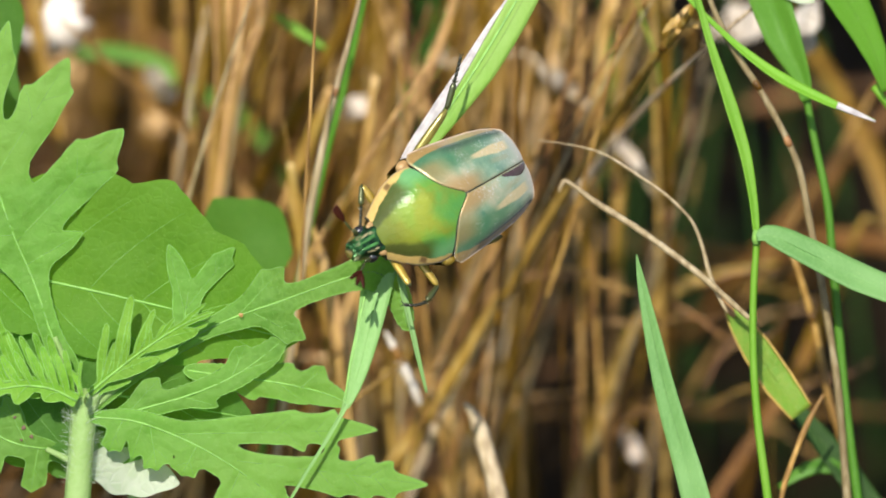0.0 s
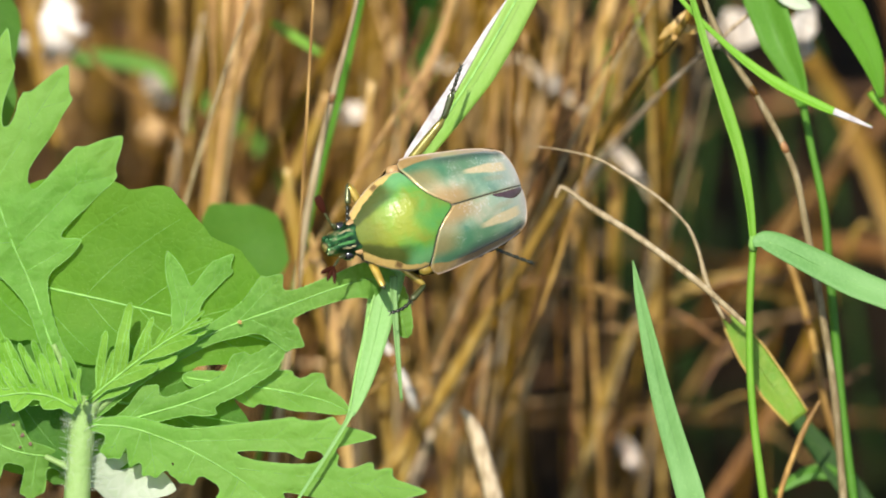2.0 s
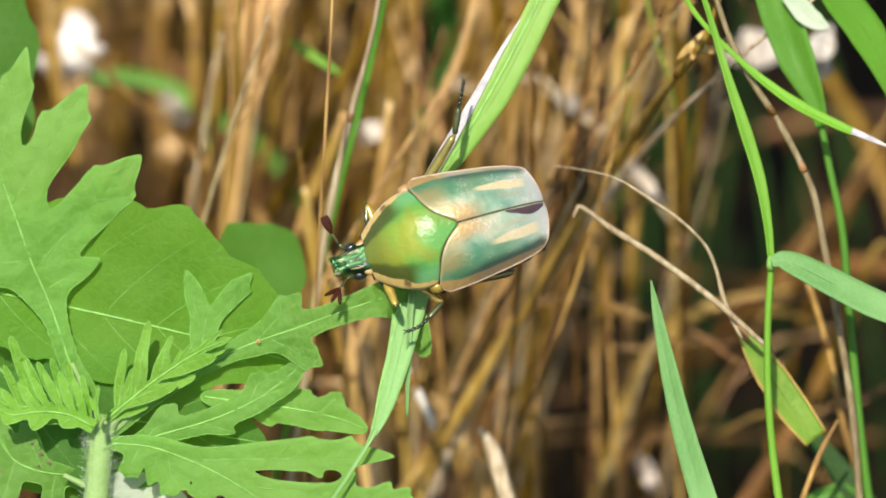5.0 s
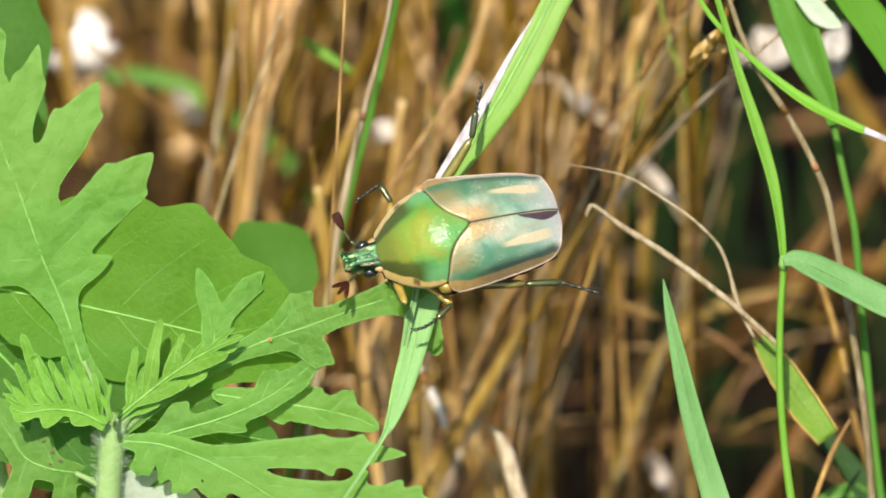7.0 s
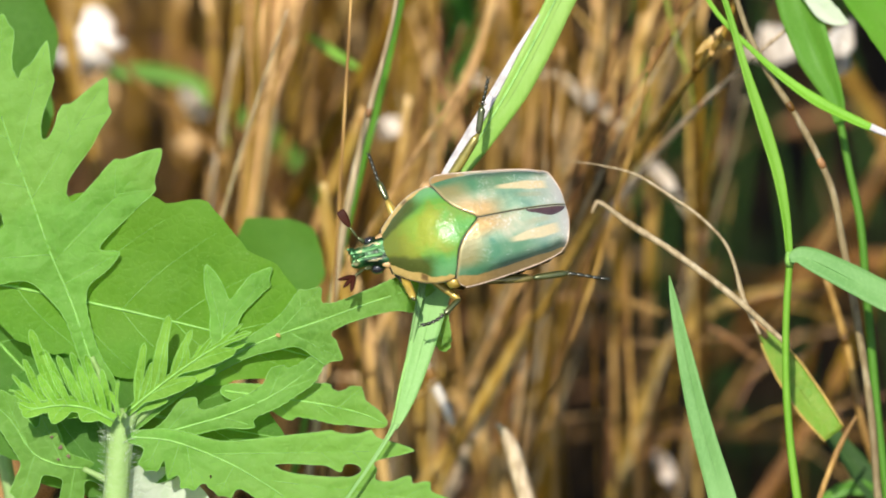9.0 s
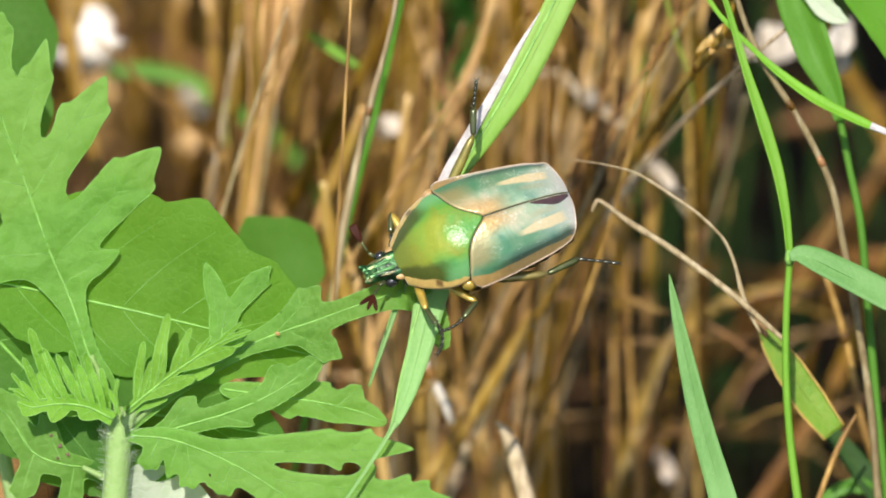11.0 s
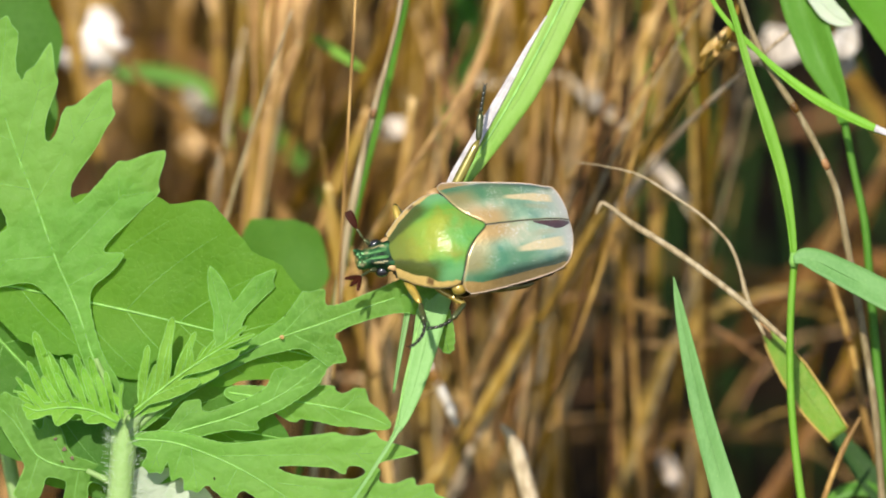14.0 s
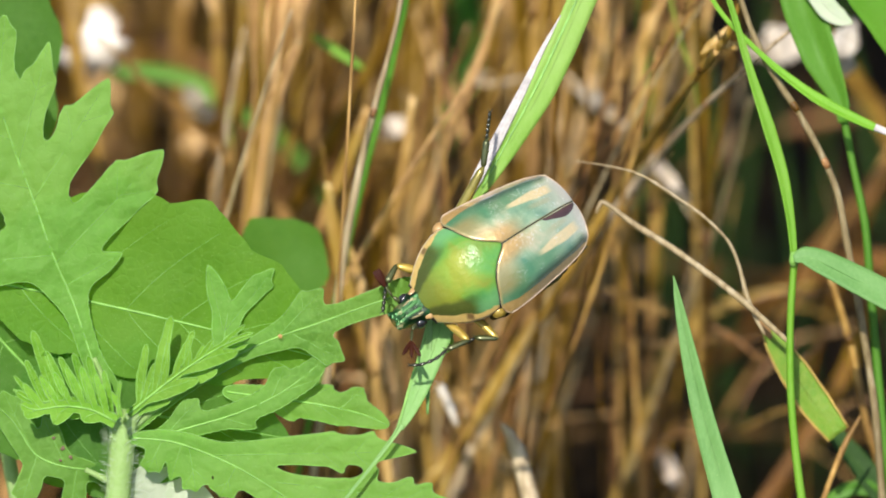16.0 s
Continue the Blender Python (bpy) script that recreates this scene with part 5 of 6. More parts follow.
def curve_at(table, x):
    """A value from (x, value) pairs in rising order of x, eased between them."""
    if x <= table[0][0]:
        return table[0][1]
    for (a, va), (b, vb) in zip(table, table[1:]):
        if x <= b:
            f = (x - a) / (b - a)
            return va + (vb - va) * f
    return table[-1][1]


def wing_half(x):
    return curve_at([(-142, 77), (-125, 83), (-100, 88.5), (-75, 92.5), (-50, 96), (-25, 99.5), (5, 103), (30, 105), (60, 105)], x)


def wing_crest(x):
    return curve_at([(-172, -48), (-166, -41), (-158, -35), (-145, -28), (-120, -19), (-90, -11.5), (-60, -6), (-30, -2), (0, 0), (40, -3), (80, -8)], x)


def seam_x(y):
    """Where the neck shield ends, at a distance from the middle line."""
    return curve_at([(0, 0), (3, 1), (7, 5.5), (12, 12.5), (21, 24), (33, 36), (45, 44), (56, 48.5), (71, 52.5), (84, 57), (92, 58), (99, 55), (104, 47), (106, 42)], y)


def wing_drop(t):
    """How far the wing cover has sunk to its rim: a flat back, then a steep side."""
    return 0.45 * (t / 0.8) ** 2.2 if t < 0.8 else 0.45 + 0.55 * ((t - 0.8) / 0.2) ** 0.9


def wing_point(s, t, side):
    front = seam_x(t * 105) - 1
    rear = curve_at([(0, -169.5), (0.25, -169), (0.5, -164.5), (0.75, -157.5), (0.9, -150.5), (1, -142)], t)
    e = 1 - (1 - s) ** 1.5
    x = front + (rear - front) * e
    # towards the shield the back rounds off evenly
    even = smoothstep((x + 25) / 60)
    flat = 1.0625 * t if t < 0.8 else 0.85 + 0.75 * (t - 0.8)
    y = (flat + (t - flat) * even) * wing_half(x)
    low = curve_at([(-142, -63), (-100, -61), (-50, -58), (0, -54), (50, -48)], x)
    top = wing_crest(x)
    z = top + (low - top) * (wing_drop(t) * (1 - even) + t ** 2.1 * even)
    z += 1.3 * math.sin(t * 9) * (1 - t) * smoothstep((x + 160) / 60) * smoothstep((20 - x) / 60)
    # the covers part a little behind and sink towards the seam
    z -= 1.5 * math.exp(-(y / 5) ** 2)
    return Vector((x, side * (y + 0.7), z))


def shield_half(x):
    return curve_at([(0, 87), (57, 87), (70, 88), (80, 87.5), (90, 85), (104, 79.5), (116, 73), (132, 61), (142, 52), (155, 40), (165, 37)], x)


def shield_crest(x):
    return curve_at([(0, 0.2), (40, -1.5), (70, -7.5), (90, -15), (110, -26), (130, -40), (150, -57), (165, -71)], x)


def shield_point(s, t):
    a = abs(t)
    x0, x1 = seam_x(a * 87) + 0.8, 163 - 9 * a * a
    x = x0 + (x1 - x0) * s
    low = curve_at([(0, -38), (57, -42), (76, -50), (104, -63), (132, -76), (155, -87), (165, -92)], x)
    top = shield_crest(x)
    return Vector((x, t * shield_half(x), top + (low - top) * (0.45 * a ** 2 + 0.55 * a ** 4)))


def chart_mesh(bm, fn, ns, nt, t0, t1, flip=False):
    """A sheet over a chart (s, t), with its chart and its plan as UV."""
    uv, plan = bm.loops.layers.uv.new("chart"), bm.loops.layers.uv.new("plan")
    rows = []
    for i in range(ns + 1):
        row = []
        for j in range(nt + 1):
            t = t0 + (t1 - t0) * j / nt
            c = fn(i / ns, t)
            row.append((bm.verts.new(c * U), i / ns, abs(t), c.x / 400 + 0.5, abs(c.y) / 120))
        rows.append(row)
    for a, b in zip(rows, rows[1:]):
        for j in range(nt):
            quad = [a[j], a[j + 1], b[j + 1], b[j]]
            if flip:
                quad.reverse()
            f = bm.faces.new([q[0] for q in quad])
            for loop, q in zip(f.loops, quad):
                loop[uv].uv = (q[1], q[2])
                loop[plan].uv = (q[3], q[4])
    return bm


def limb(bm, a, b, r0, r1, rings=8, sides=10, swell=0.25, flat=0.75):
    """A swelling tapered joint of a leg, in beetle units."""
    a, b = Vector(a), Vector(b)
    way = (b - a).normalized()
    side = way.cross(Vector((0, 0, 1)))
    side = side.normalized() if side.length > 1e-3 else Vector((0, 1, 0))
    up = side.cross(way)
    rows = []
    for i in range(rings + 1):
        f = i / rings
        r = (r0 + (r1 - r0) * f) * (1 + swell * math.sin(math.pi * f)) * min(1, 0.35 + 3.2 * min(f, 1 - f) * 2)
        c = a.lerp(b, f)
        rows.append([bm.verts.new((c + side * (math.cos(q) * r) + up * (math.sin(q) * r * flat)) * U) for q in (2 * math.pi * j / sides for j in range(sides))])
    for p, q in zip(rows, rows[1:]):
        for j in range(sides):
            bm.faces.new((p[j], p[(j + 1) % sides], q[(j + 1) % sides], q[j]))
    bm.faces.new(rows[0][::-1])
    bm.faces.new(rows[-1])
    return bm


def ball(bm, c, r, squash=(1, 1, 1)):
    m = Matrix.Translation(Vector(c) * U) @ Matrix.Diagonal((*[r * U * q for q in squash], 1))
    bmesh.ops.create_uvsphere(bm, u_segments=18, v_segments=12, radius=1.0, matrix=m)
    return bm


BEETLE = thing("beetle", spot(855, 386, 3), "metallic green fruit beetle with tan-edged wing covers", "beetle")
SHIFT[BEETLE.name] = Vector((0, 0, 0))


def beetle_body():
    for side in (1, -1):
        bm = chart_mesh(bmesh.new(), lambda s, t, q=side: wing_point(s, t, q), 44, 34, 0, 1, side < 0)
        wing = part("wing_cover", bm, WING, BEETLE, "green wing cover with tan streak and margin", thick=0.00012)
        rim = [wing_point(s, 1, side) * U for s in [i / 26 for i in range(27)]] + [wing_point(1, 1 - i / 10, side) * U for i in range(1, 10)]
        part("rim", tube(bmesh.new(), rim, (1.6 * U, 2.2 * U, 2.0 * U, 1.4 * U), 6), RIM, wing, "tan rim")
        lip = [wing_point(0, i / 30, side) * U + Vector((-1.5 * U, 0, 0.4 * U)) for i in range(1, 31)]
        part("front_lip", tube(bmesh.new(), lip, (0.4 * U, 0.5 * U, 0.8 * U), 5), RIM, wing, "pale front edge")
    seam = [wing_point(i / 16, 0, 0) * U + Vector((0, 0, 0.2 * U)) for i in range(17)]
    part("wing_seam", tube(bmesh.new(), seam, (1.5 * U, 1.2 * U, 1.6 * U), 5), SEAM, BEETLE, "dark seam between the wing covers")

    def blotch(s, t):
        # dark patch, lies on the left wing cover beside the seam
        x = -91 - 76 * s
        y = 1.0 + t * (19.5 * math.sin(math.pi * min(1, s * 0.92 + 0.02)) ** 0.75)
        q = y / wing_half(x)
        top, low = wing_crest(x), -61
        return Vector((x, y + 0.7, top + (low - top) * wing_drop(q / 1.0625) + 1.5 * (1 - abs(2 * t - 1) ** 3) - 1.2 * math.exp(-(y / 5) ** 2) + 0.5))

    part("dark_spot", chart_mesh(bmesh.new(), blotch, 24, 8, 0, 1, True), plain_material("dark_spot", (0.085, 0.045, 0.045), 0.3, 0.2, 900, 0.5), BEETLE, "dark purplish patch at the wing tip")
    part("neck_shield", chart_mesh(bmesh.new(), shield_point, 36, 56, -1, 1), SHIELD, BEETLE, "bright green neck shield with tan margins", thick=0.00014)
    back = [shield_point(0, t) * U + Vector((-1.4 * U, 0, -1.2 * U)) for t in [-1 + i / 28 for i in range(57)]]
    part("shield_seam", tube(bmesh.new(), back, (1.0 * U, 1.1 * U, 1.0 * U, 1.8 * U, 2.3 * U), 5), SEAM, BEETLE, "dark seam behind the shield")
    front = [shield_point(1, t) * U + Vector((0.6 * U, 0, -1.0 * U)) for t in [-1 + i / 20 for i in range(41)]]
    part("collar", tube(bmesh.new(), front, (2.4 * U, 2.2 * U, 2.4 * U), 6), SEAM, BEETLE, "dark collar before the shield")

    def under(s, t):
        x = 62 + (-152 - 62) * s
        q = 2 * t - 1
        half = wing_half(x) * (0.95 + 0.075 * smoothstep((-10 - x) / 60) + 0.035 * abs(math.sin(s * 25)))
        return Vector((x, q * half, -66 - (50 * (1 - s * s * 0.5)) * max(0, 1 - abs(q) ** 5) ** 0.2 + 1.8 * math.sin(s * 50)))

    part("tail_plate", ball(bmesh.new(), (-147, 0, -70), 1, (15, 60, 27)), BELLY, BEETLE, "golden brown tail plate")
    part("abdomen", chart_mesh(bmesh.new(), under, 60, 20, 0, 1), BELLY, BEETLE, "golden brown ringed abdomen")

    def chest(s, t):
        x = 52 + 104 * s
        q = 2 * t - 1
        return Vector((x, q * shield_half(x) * 0.95, -50 - 38 * s - 42 * (1 - s * 0.6) * math.sqrt(max(0, 1 - q * q))))

    part("chest", chart_mesh(bmesh.new(), chest, 14, 16, 0, 1), BELLY, BEETLE, "golden brown chest")
    # tan corner plates between the shield and the wing covers
    for side in (1, -1):
        bm = ball(bmesh.new(), (58, side * 90, -56), 1, (15, 12, 11))
        part("side_plate", bm, CHEEK if side < 0 else FEMUR, BEETLE, "tan side plate")


def beetle_head():
    def face(s, t):
        x = 156 + 66 * s
        half = curve_at([(0, 29), (0.25, 27), (0.42, 19), (0.7, 15), (1, 14)], s)
        notch = 5 * (1 - min(1, abs(t) / 0.7) ** 2) * smoothstep((s - 0.8) / 0.2)
        z = -70 - 6 * s - 11 * abs(t) ** 3 + 3.0 * math.exp(-((abs(t) - 0.62) / 0.16) ** 2) + 5 * smoothstep((s - 0.9) / 0.1)
        return Vector((x - notch, t * half, z))

    head = part("head", chart_mesh(bmesh.new(), face, 20, 20, -1, 1), HEADGREEN, BEETLE, "metallic green head", thick=0.0005)
    bm = bmesh.new()
    ball(bm, (188, 0, -90), 1, (34, 24, 15))
    part("jaw", bm, BELLY, head)
    for side in (1, -1):
        part("brow", limb(bmesh.new(), (166, side * 16, -69), (198, side * 11, -72.5), 3.8, 2.0, swell=0.2), BROW, head, "pale ridge on the head")
        part("stripe", limb(bmesh.new(), (164, side * 7, -68.5), (204, side * 5, -72), 3.6, 2.6, swell=0.15), STRIPE, head, "bright green stripe on the head")
        eye = ball(bmesh.new(), (178, side * 25.5, -89), 11.5, (1.1, 0.85, 1))
        part("eye", eye, EYE_DARK, BEETLE, "dark glossy eye")
        part("cheek", limb(bmesh.new(), (155, side * 25, -75), (171, side * 22, -75), 8.5, 5, swell=0.2, flat=0.6), CHEEK, head, "tan cheek")
        part("clypeus_corner", limb(bmesh.new(), (212, side * 13, -75), (226, side * 15, -70), 3.6, 2.6, swell=0.2), HEADGREEN, head)
    part("horn", limb(bmesh.new(), (196, 0, -71), (221, 0, -69), 3.6, 4.4, swell=0.1), HEADGREEN, head)


def antenna(side):
    """A thin stalk with a club of three leaves; the root lies at its origin."""
    bm = bmesh.new()
    limb(bm, (0, 0, 0), (14, side * 6, 4), 4.2, 2.8, 5, 8)
    limb(bm, (14, side * 6, 4), (30, side * 22, 10), 2.4, 1.8, 5, 8)
    ob = part("antenna", bm, TIBIA, BEETLE, "antenna with a reddish brown club")
    fan = (-9, 0, 9) if side < 0 else (-30, 0, 28)
    for a in fan:
        d = Vector((math.cos(radians(side * 52 + a)), math.sin(radians(side * 52 + a)), 0.22)) * 30
        b = Vector((30, side * 22, 10))
        bm = bmesh.new()
        bmesh.ops.create_uvsphere(bm, u_segments=14, v_segments=10, radius=1.0, matrix=Matrix.Translation((b + d * 0.52) * U) @ d.to_track_quat("X", "Z").to_matrix().to_4x4() @ Matrix.Diagonal((18 * U, (5.5 if side < 0 else 4.2) * U, 2.6 * U, 1)))
        part("club_leaf", bm, CLUB, ob)
    return ob


def leg(name, lengths, thick, label, bend=0.0, skin=None):
    """Thigh, shin and foot; each lies along its own x from its joint. bend: how far the foot curls, in degrees."""
    f, t, s = lengths
    thigh = part(name, limb(bmesh.new(), (0, 0, 0), (f, 0, 0), thick, thick * 0.75), skin or FEMUR, BEETLE, label)
    bm = limb(bmesh.new(), (-2, 0, 0), (t, 0, 0), thick * 0.6, thick * 0.75, swell=0.1)
    for q in (0.45, 0.7, 0.97):
        for y in (1, -1):
            limb(bm, (t * q, 0, 0), (t * q + 7, y * 8, 0), 1.6, 0.5, 3, 5, 0.0)
    shin = part("shin", bm, TIBIA, thigh, "dark green spined shin")
    bm = bmesh.new()
    n = 5
    at, way = Vector((0, 0, 0)), radians(-bend / 2)
    for i in range(n):
        step = Vector((math.cos(way), math.sin(way), 0)) * (s / n)
        limb(bm, at - step * 0.12, at + step * 1.12, 2.6, 3.3, 4, 7, 0.15)
        at, way = at + step, way + radians(bend / n)
    for y in (0.6, -0.6):
        limb(bm, at, at + Vector((math.cos(way + y), math.sin(way + y), -0.2)) * 9, 1.6, 0.4, 4, 6, 0)
    foot = part("foot", bm, TARSUS, thigh, "black jointed foot with claws")
    return thigh, shin, foot


beetle_body()
beetle_head()
ANTENNAE = {1: antenna(1), -1: antenna(-1)}
LEGS = {
    "left_fore": (leg("fore_leg", (66, 42, 72), 7.2, "golden fore leg with a dark foot", -60), (136, 42, -98), 0.42),
    "left_mid": (leg("middle_leg", (66, 40, 44), 7.0, "golden middle leg with a dark foot", -40), (88, 62, -100), 0.22),
    "left_hind": (leg("hind_leg", (96, 64, 72), 8.5, "brown hind leg with a dark foot", 0.0, BELLY), (6, 86, -92), 0.0),
    "right_fore": (leg("fore_leg", (46, 38, 50), 7.5, "golden fore leg with a dark foot"), (122, -50, -90), 0.0),
    "right_mid": (leg("middle_leg", (50, 40, 40), 9.5, "golden middle leg with a dark foot"), (80, -55, -96), -0.2),
    "right_hind": (leg("hind_leg", (112, 50, 46), 8.0, "olive hind leg gripping the grass leaf", 0.0, OLIVE), (22, -92, -78), 0.42),
}


# ---- movement ----
# seconds, turn in the sheet, turn about its upright, turn about its level line, u and v of the shield's rear point
BEETLE_ROWS = [
    (0, 28.4, 32.7, 3.9, 888.3, 377.7), (0.5, 22.6, 27.2, -0.8, 871.8, 375.4), (1, 17.7, 25.0, -0.4, 862.7, 385.1), (1.5, 18.9, 28.7, -1.6, 867.7, 386.5), (2, 16.9, 27.8, -3.3, 867.9, 387.9),
    (2.5, 15.1, 27.4, -2.8, 868.7, 389.3), (3, 15.3, 27.2, -4.5, 865.5, 388.7), (3.5, 12.9, 19.4, -8.1, 851.3, 388.0), (4, 17.9, 12.0, -6.4, 847.9, 384.4), (6.5, 13.5, 10.0, -15.5, 844.0, 384.7),
    (7, 12.7, 10.4, -15.4, 845.4, 386.5), (7.5, 11.9, 12.7, -16.4, 848.0, 385.6), (8, 11.7, 13.0, -14.7, 849.3, 388.4), (8.5, 11.3, 11.9, -14.7, 848.3, 388.8), (9, 12.8, 11.0, -16.3, 848.0, 383.5),
    (11.5, 22.1, 12.6, -17.7, 859.6, 384.8), (12, 21.7, 14.7, -17.4, 856.1, 384.3), (12.5, 15.4, 16.1, -16.6, 856.9, 386.6), (13, 13.0, 17.4, -18.7, 857.6, 390.3), (13.5, 11.1, 18.8, -18.5, 858.8, 393.1),
    (14, 8.9, 17.9, -19.6, 856.2, 394.4), (14.5, 4.4, 13.6, -21.6, 845.4, 391.9), (15, 23.6, 10.6, -13.2, 859.0, 424.5), (15.5, 35.2, 22.6, -9.1, 904.1, 432.9), (16, 33.3, 18.1, -8.5, 884.6, 429.8),
]

# seconds and the way (degrees, anticlockwise from rightwards) in which thigh, shin and foot point
LEG_ROWS = {
    "left_fore": [(0, -70, 110, 100), (9.2, -74, 110, 100), (9.9, -75, 40, 20), (10.6, -78, -30, -60), (11.3, -80, -95, -130), (12.5, -76, -94, -126), (14, -76, -90, -125), (14.5, -74, -88, -118), (15, -62, -110, -140), (15.4, -52, -160, -165), (16, -52, -160, -165)],
    "left_mid": [(0, -58, -130, -175), (0.6, -48, -133, -165), (1, -42, -135, -155), (9.2, -42, -135, -160), (12.5, -44, -135, -165), (14.5, -42, -135, -170), (15, -40, -150, -160), (15.4, -50, -185, -165), (16, -50, -185, -165)],
    "left_hind": [(0, 18, 190, 20), (0.6, 18, 190, 20), (0.8, 10, 40, 10), (0.9, 2, 14, 12), (1.0, -4, 8, 14), (1.2, -4, 6, 8), (1.4, 8, -3, -10), (1.6, 20, -12, -15), (1.8, 34, -28, -14), (2.0, 46, -42, -18), (2.2, 52, -70, -10), (2.4, 40, -130, 10), (2.6, 8, -175, 10), (3.15, 8, -175, 10), (3.3, 20, -100, -10), (3.5, 2, 12, -28), (3.8, 8, 150, 10), (4.2, 10, 185, 10),
                  (6.2, 6, 30, -5), (6.4, 0, 4, -10), (7.0, 0, 2, -17), (7.3, 2, 60, -10), (7.6, 4, 180, 10), (8.6, 4, 180, 10), (8.9, 2, 8, -8), (9.2, 2, 8, -10), (10, 4, 180, 10), (11.1, 4, 10, -10), (11.3, 2, 4, -4), (11.5, 14, 185, 10), (12.1, 14, 185, 10),
                  (12.4, 24, -8, 2), (12.6, 24, -8, 0), (12.9, 6, 180, 10), (14.35, 4, 180, 10), (14.5, -8, -8, -22), (14.6, -8, -8, -24), (14.75, 2, 100, 0), (14.9, 14, 185, 10), (15.3, 22, 185, 10), (15.45, 24, 20, 5), (15.55, 24, 18, 2), (15.7, 30, 190, 20), (16, 30, 190, 20)],
    "right_fore": [(0, 128, -95, -95), (0.3, 125, -40, 60), (0.5, 118, 112, 104), (0.7, 122, 0, 0), (0.9, 126, -95, -95), (2.4, 120, -95, -95), (3.1, 112, -80, -80), (3.3, 104, 60, 60), (3.5, 98, 152, 162), (3.8, 104, 20, 20), (4.1, 112, -90, -90), (6.6, 104, -90, -90), (6.8, 92, 0, 40), (7.0, 84, 120, 215),
                   (7.2, 92, 0, 40), (7.4, 102, -90, -90), (8.5, 104, -90, -90), (8.7, 108, 20, 20), (8.9, 110, 112, 106), (9.2, 110, 112, 106), (9.6, 108, 0, 0), (10, 108, -90, -90), (11.5, 122, -90, -90), (12.3, 112, -90, -90), (13.8, 100, -90, -90), (14.2, 100, -40, -20), (14.5, 106, 114, 110), (14.65, 100, 40, 40), (14.75, 95, 90, 90), (14.9, 125, 150, 160), (15.15, 160, 235, 255), (15.4, 165, 240, 260), (16, 165, 240, 260)],
    "right_mid": [(0, 40, 20, 10), (16, 40, 20, 10)],
    "right_hind": [(0, 60, 80, 82), (4.2, 58, 80, 78), (9.2, 56, 80, 76), (12.5, 56, 80, 74), (14.5, 58, 80, 76), (15.5, 60, 84, 84), (16, 60, 82, 82)],
}


def lean_at(t, k=1):
    for a, b in zip(BEETLE_ROWS, BEETLE_ROWS[1:]):
        if t <= b[0]:
            return a[k] + (b[k] - a[k]) * (t - a[0]) / (b[0] - a[0])
    return BEETLE_ROWS[-1][k]


def beetle_pose(turn, yaw, roll, u, v):
    sheet = Matrix((RIGHT, UP, OUT)).transposed()
    r = (Matrix.Rotation(radians(turn), 3, "Z") @ Matrix.Rotation(radians(yaw), 3, "Y") @ Matrix.Rotation(radians(roll), 3, "X") @ Matrix.Diagonal((-1, -1, 1)))
    return Matrix.Translation(spot(u, v, 5.0)) @ (sheet @ r).to_4x4()


def swing(u, v, w, du, dv, turn):
    """The pose of a thing hung at (u, v, w), moved along the sheet and turned in it."""
    return Matrix.Translation(spot(u + du, v + dv, w)) @ Matrix.Rotation(radians(turn), 4, OUT)


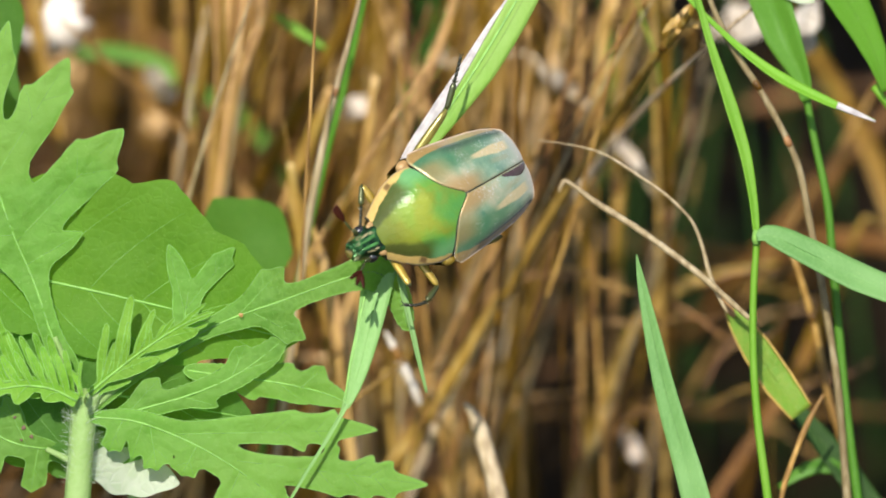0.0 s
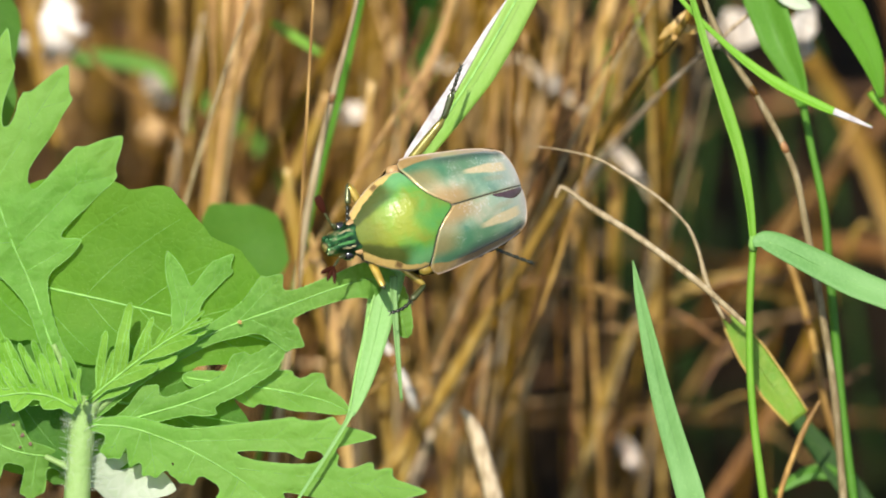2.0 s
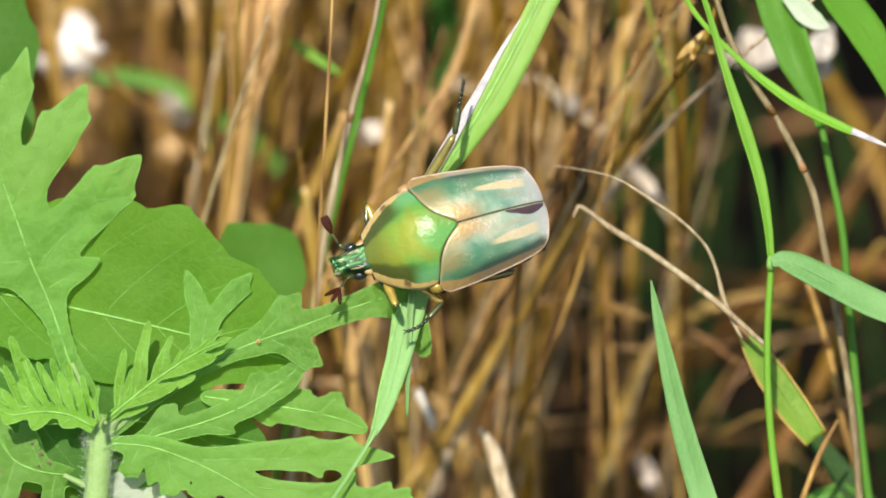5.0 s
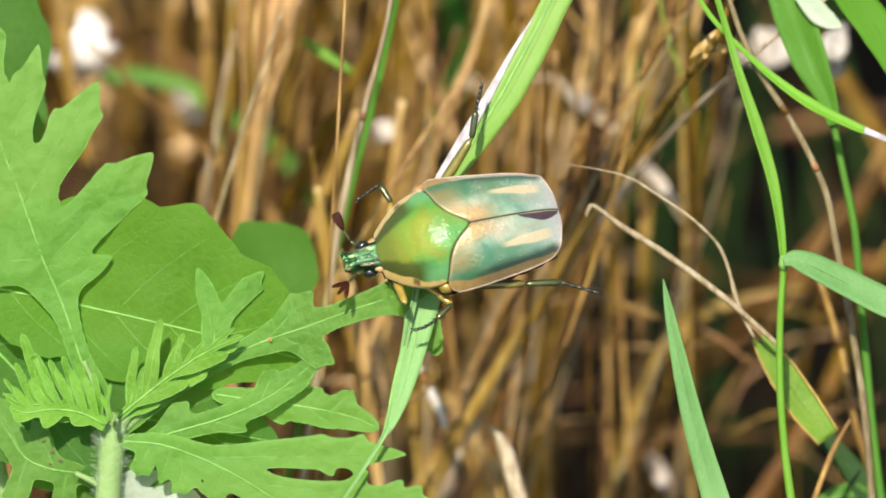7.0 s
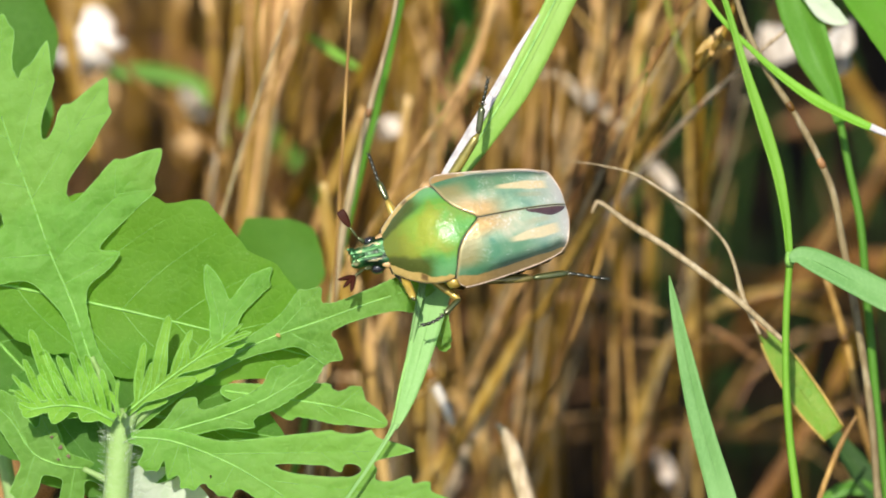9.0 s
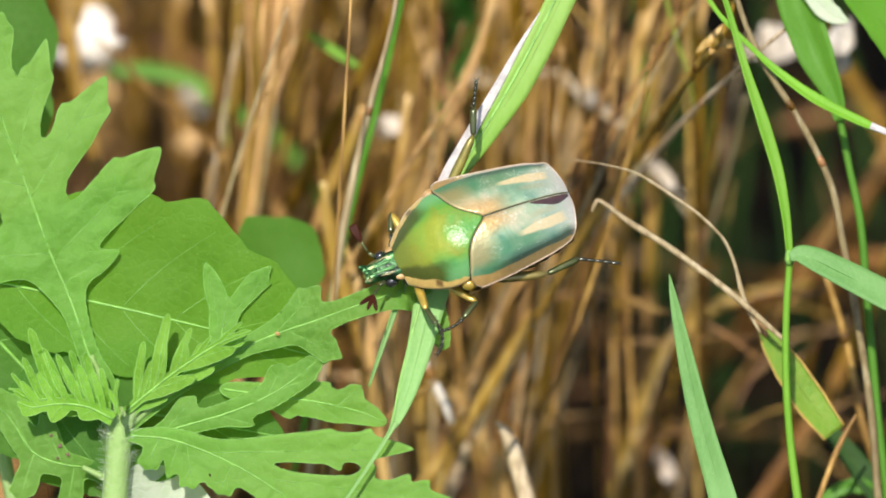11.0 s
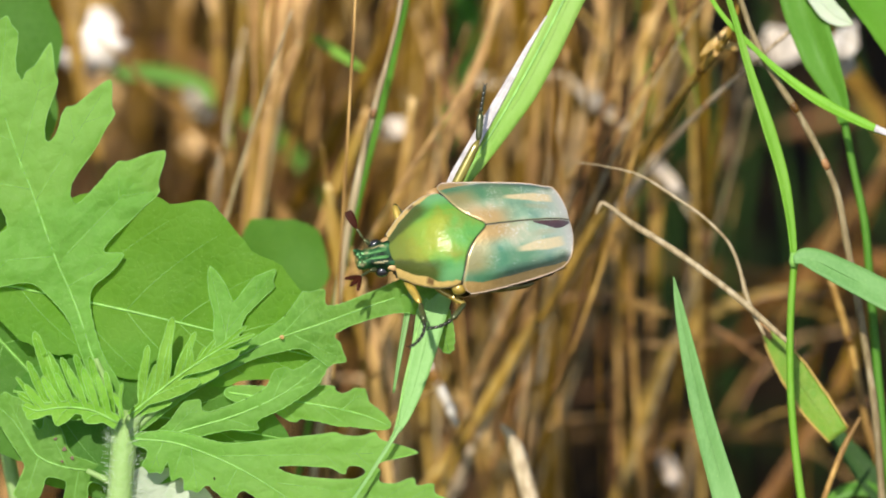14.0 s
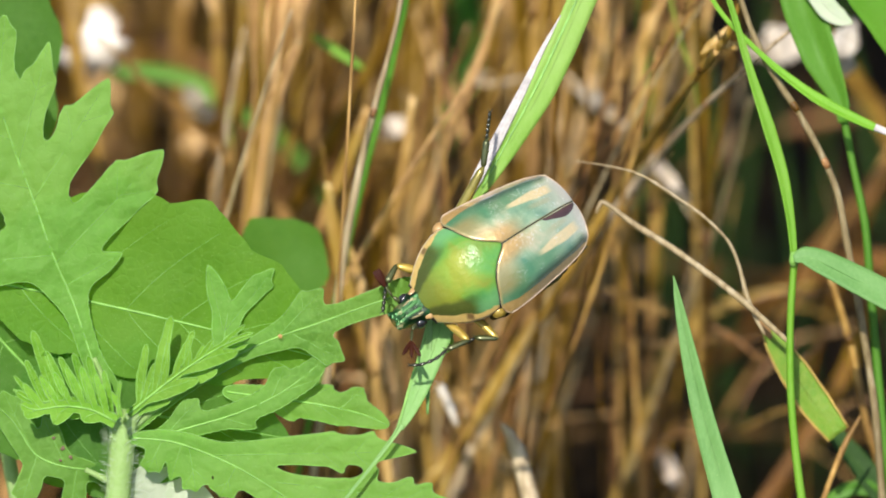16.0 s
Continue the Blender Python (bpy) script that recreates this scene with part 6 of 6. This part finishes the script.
def motions():
    walk(BEETLE, [(r[0], beetle_pose(*r[1:])) for r in BEETLE_ROWS])
    for name, rows in LEG_ROWS.items():
        (thigh, shin, foot), hip, dip = LEGS[name]
        f = thigh.data.vertices and max(q.co.x for q in thigh.data.vertices)
        t = max(q.co.x for q in shin.data.vertices) - 5 * U
        fine = rows[:1]
        for p, q in zip(rows, rows[1:]):
            n = max(1, math.ceil(max(abs(q[i] - p[i]) for i in (1, 2, 3)) / 30))
            fine += [tuple(x + (y - x) * j / n for x, y in zip(p, q)) for j in range(1, n + 1)]
        ways = []
        for sec, a, b, c in fine:
            own = [radians(x - lean_at(sec) + 180) for x in (a, b, c)]
            top = Matrix.Translation(Vector(hip) * U) @ Matrix.Rotation(own[0], 4, "Z") @ Matrix.Rotation(-dip, 4, "Y")
            knee = Matrix.Translation((f * 0.98, 0, 0)) @ Matrix.Rotation(own[1] - own[0], 4, "Z")
            ankle = knee @ Matrix.Translation((t, 0, 0)) @ Matrix.Rotation(own[2] - own[1], 4, "Z")
            ways.append((sec, top, knee, ankle))
        for i, ob in enumerate((thigh, shin, foot)):
            walk(ob, [(w[0], w[i + 1]) for w in ways])
    for side, ob in ANTENNAE.items():
        beat = [(0, 0), (1, 4), (2, 5), (3.5, 4), (4.2, 8), (6.5, 6), (9, 0), (11.5, 14), (12.5, 4), (14.5, 0), (15.5, 22), (16, 20)]
        walk(ob, [(t, Matrix.Translation(Vector((190, side * 24, -77)) * U) @ Matrix.Rotation(radians(side * (a + (20 if side < 0 else -18))), 4, "Z")) for t, a in beat])
    sway = [(0, -6, 0), (0.5, -3, 1), (1, -6, 0), (1.5, -2, 2), (3, -2, 2), (6.5, 0, 2), (7, -2, 1), (9, 2, 0), (12.5, 0, 0), (14, 1, 2), (14.5, 4, 1), (14.9, -4, -4), (15.2, -4, -2), (15.5, -2, 4), (16, -2, 2)]
    base = RAGWEED_PLANT.location.copy()
    walk(RAGWEED_PLANT, [(t, Matrix.Translation(base + RIGHT * (a * U) - UP * (b * U))) for t, a, b in sway])
    # the leaf bends from above as the beetle shifts its weight
    walk(PERCH, [(t, swing(1000, -20, -6, a, b, c)) for t, a, b, c in (
        (0, 10, 0, -2.9), (1, 3, 0, -2.0), (2, 8, 0, -2.0), (3, 3, 0, -1.0), (4.2, -3, 0, 0), (9, -3, 0, 0), (12.5, 0, 0, 0), (14, 3, 0, 0.2), (14.5, 2, 0, 0.2), (15, 12, 0, 1.3), (15.5, 24, 0, 2.6), (16, 25, 0, 2.8))])
    walk(HANGING, [(t, swing(700, 755, -2, a, b, c)) for t, a, b, c in (
        (0, -27, -1, 1.5), (0.5, -18, 0, 1), (1, -15, 0, 0.5), (2, -12, 2, 0.5), (3, -10, 2, 0), (3.5, -5, 2, 0), (6.5, -2, 1, 0), (9, 1, -1, -1), (12.5, 0, 0, 0), (14, 0, 2, 0), (14.5, 3, 0, 0), (15, 4, 0, -4), (15.5, 5, 0, -6), (16, 4, 0, -5))])
    walk(THIN, [(t, swing(726, 480, -1, a, b, c)) for t, a, b, c in (
        (0, 44, 44, 24), (0.5, 40, 40, 22), (1.5, 38, 42, 18), (3, 36, 44, 12), (4, 40, 44, 12), (6.3, 32, 14, 2), (7, 30, 6, 0), (9, 30, 4, 0), (11.3, -2, 6, -8), (12.5, 0, 0, 0), (13.5, 3, 3, 1), (14.5, 8, 4, 3), (15, 26, 30, 8), (16, 32, 40, 10))])


motions()
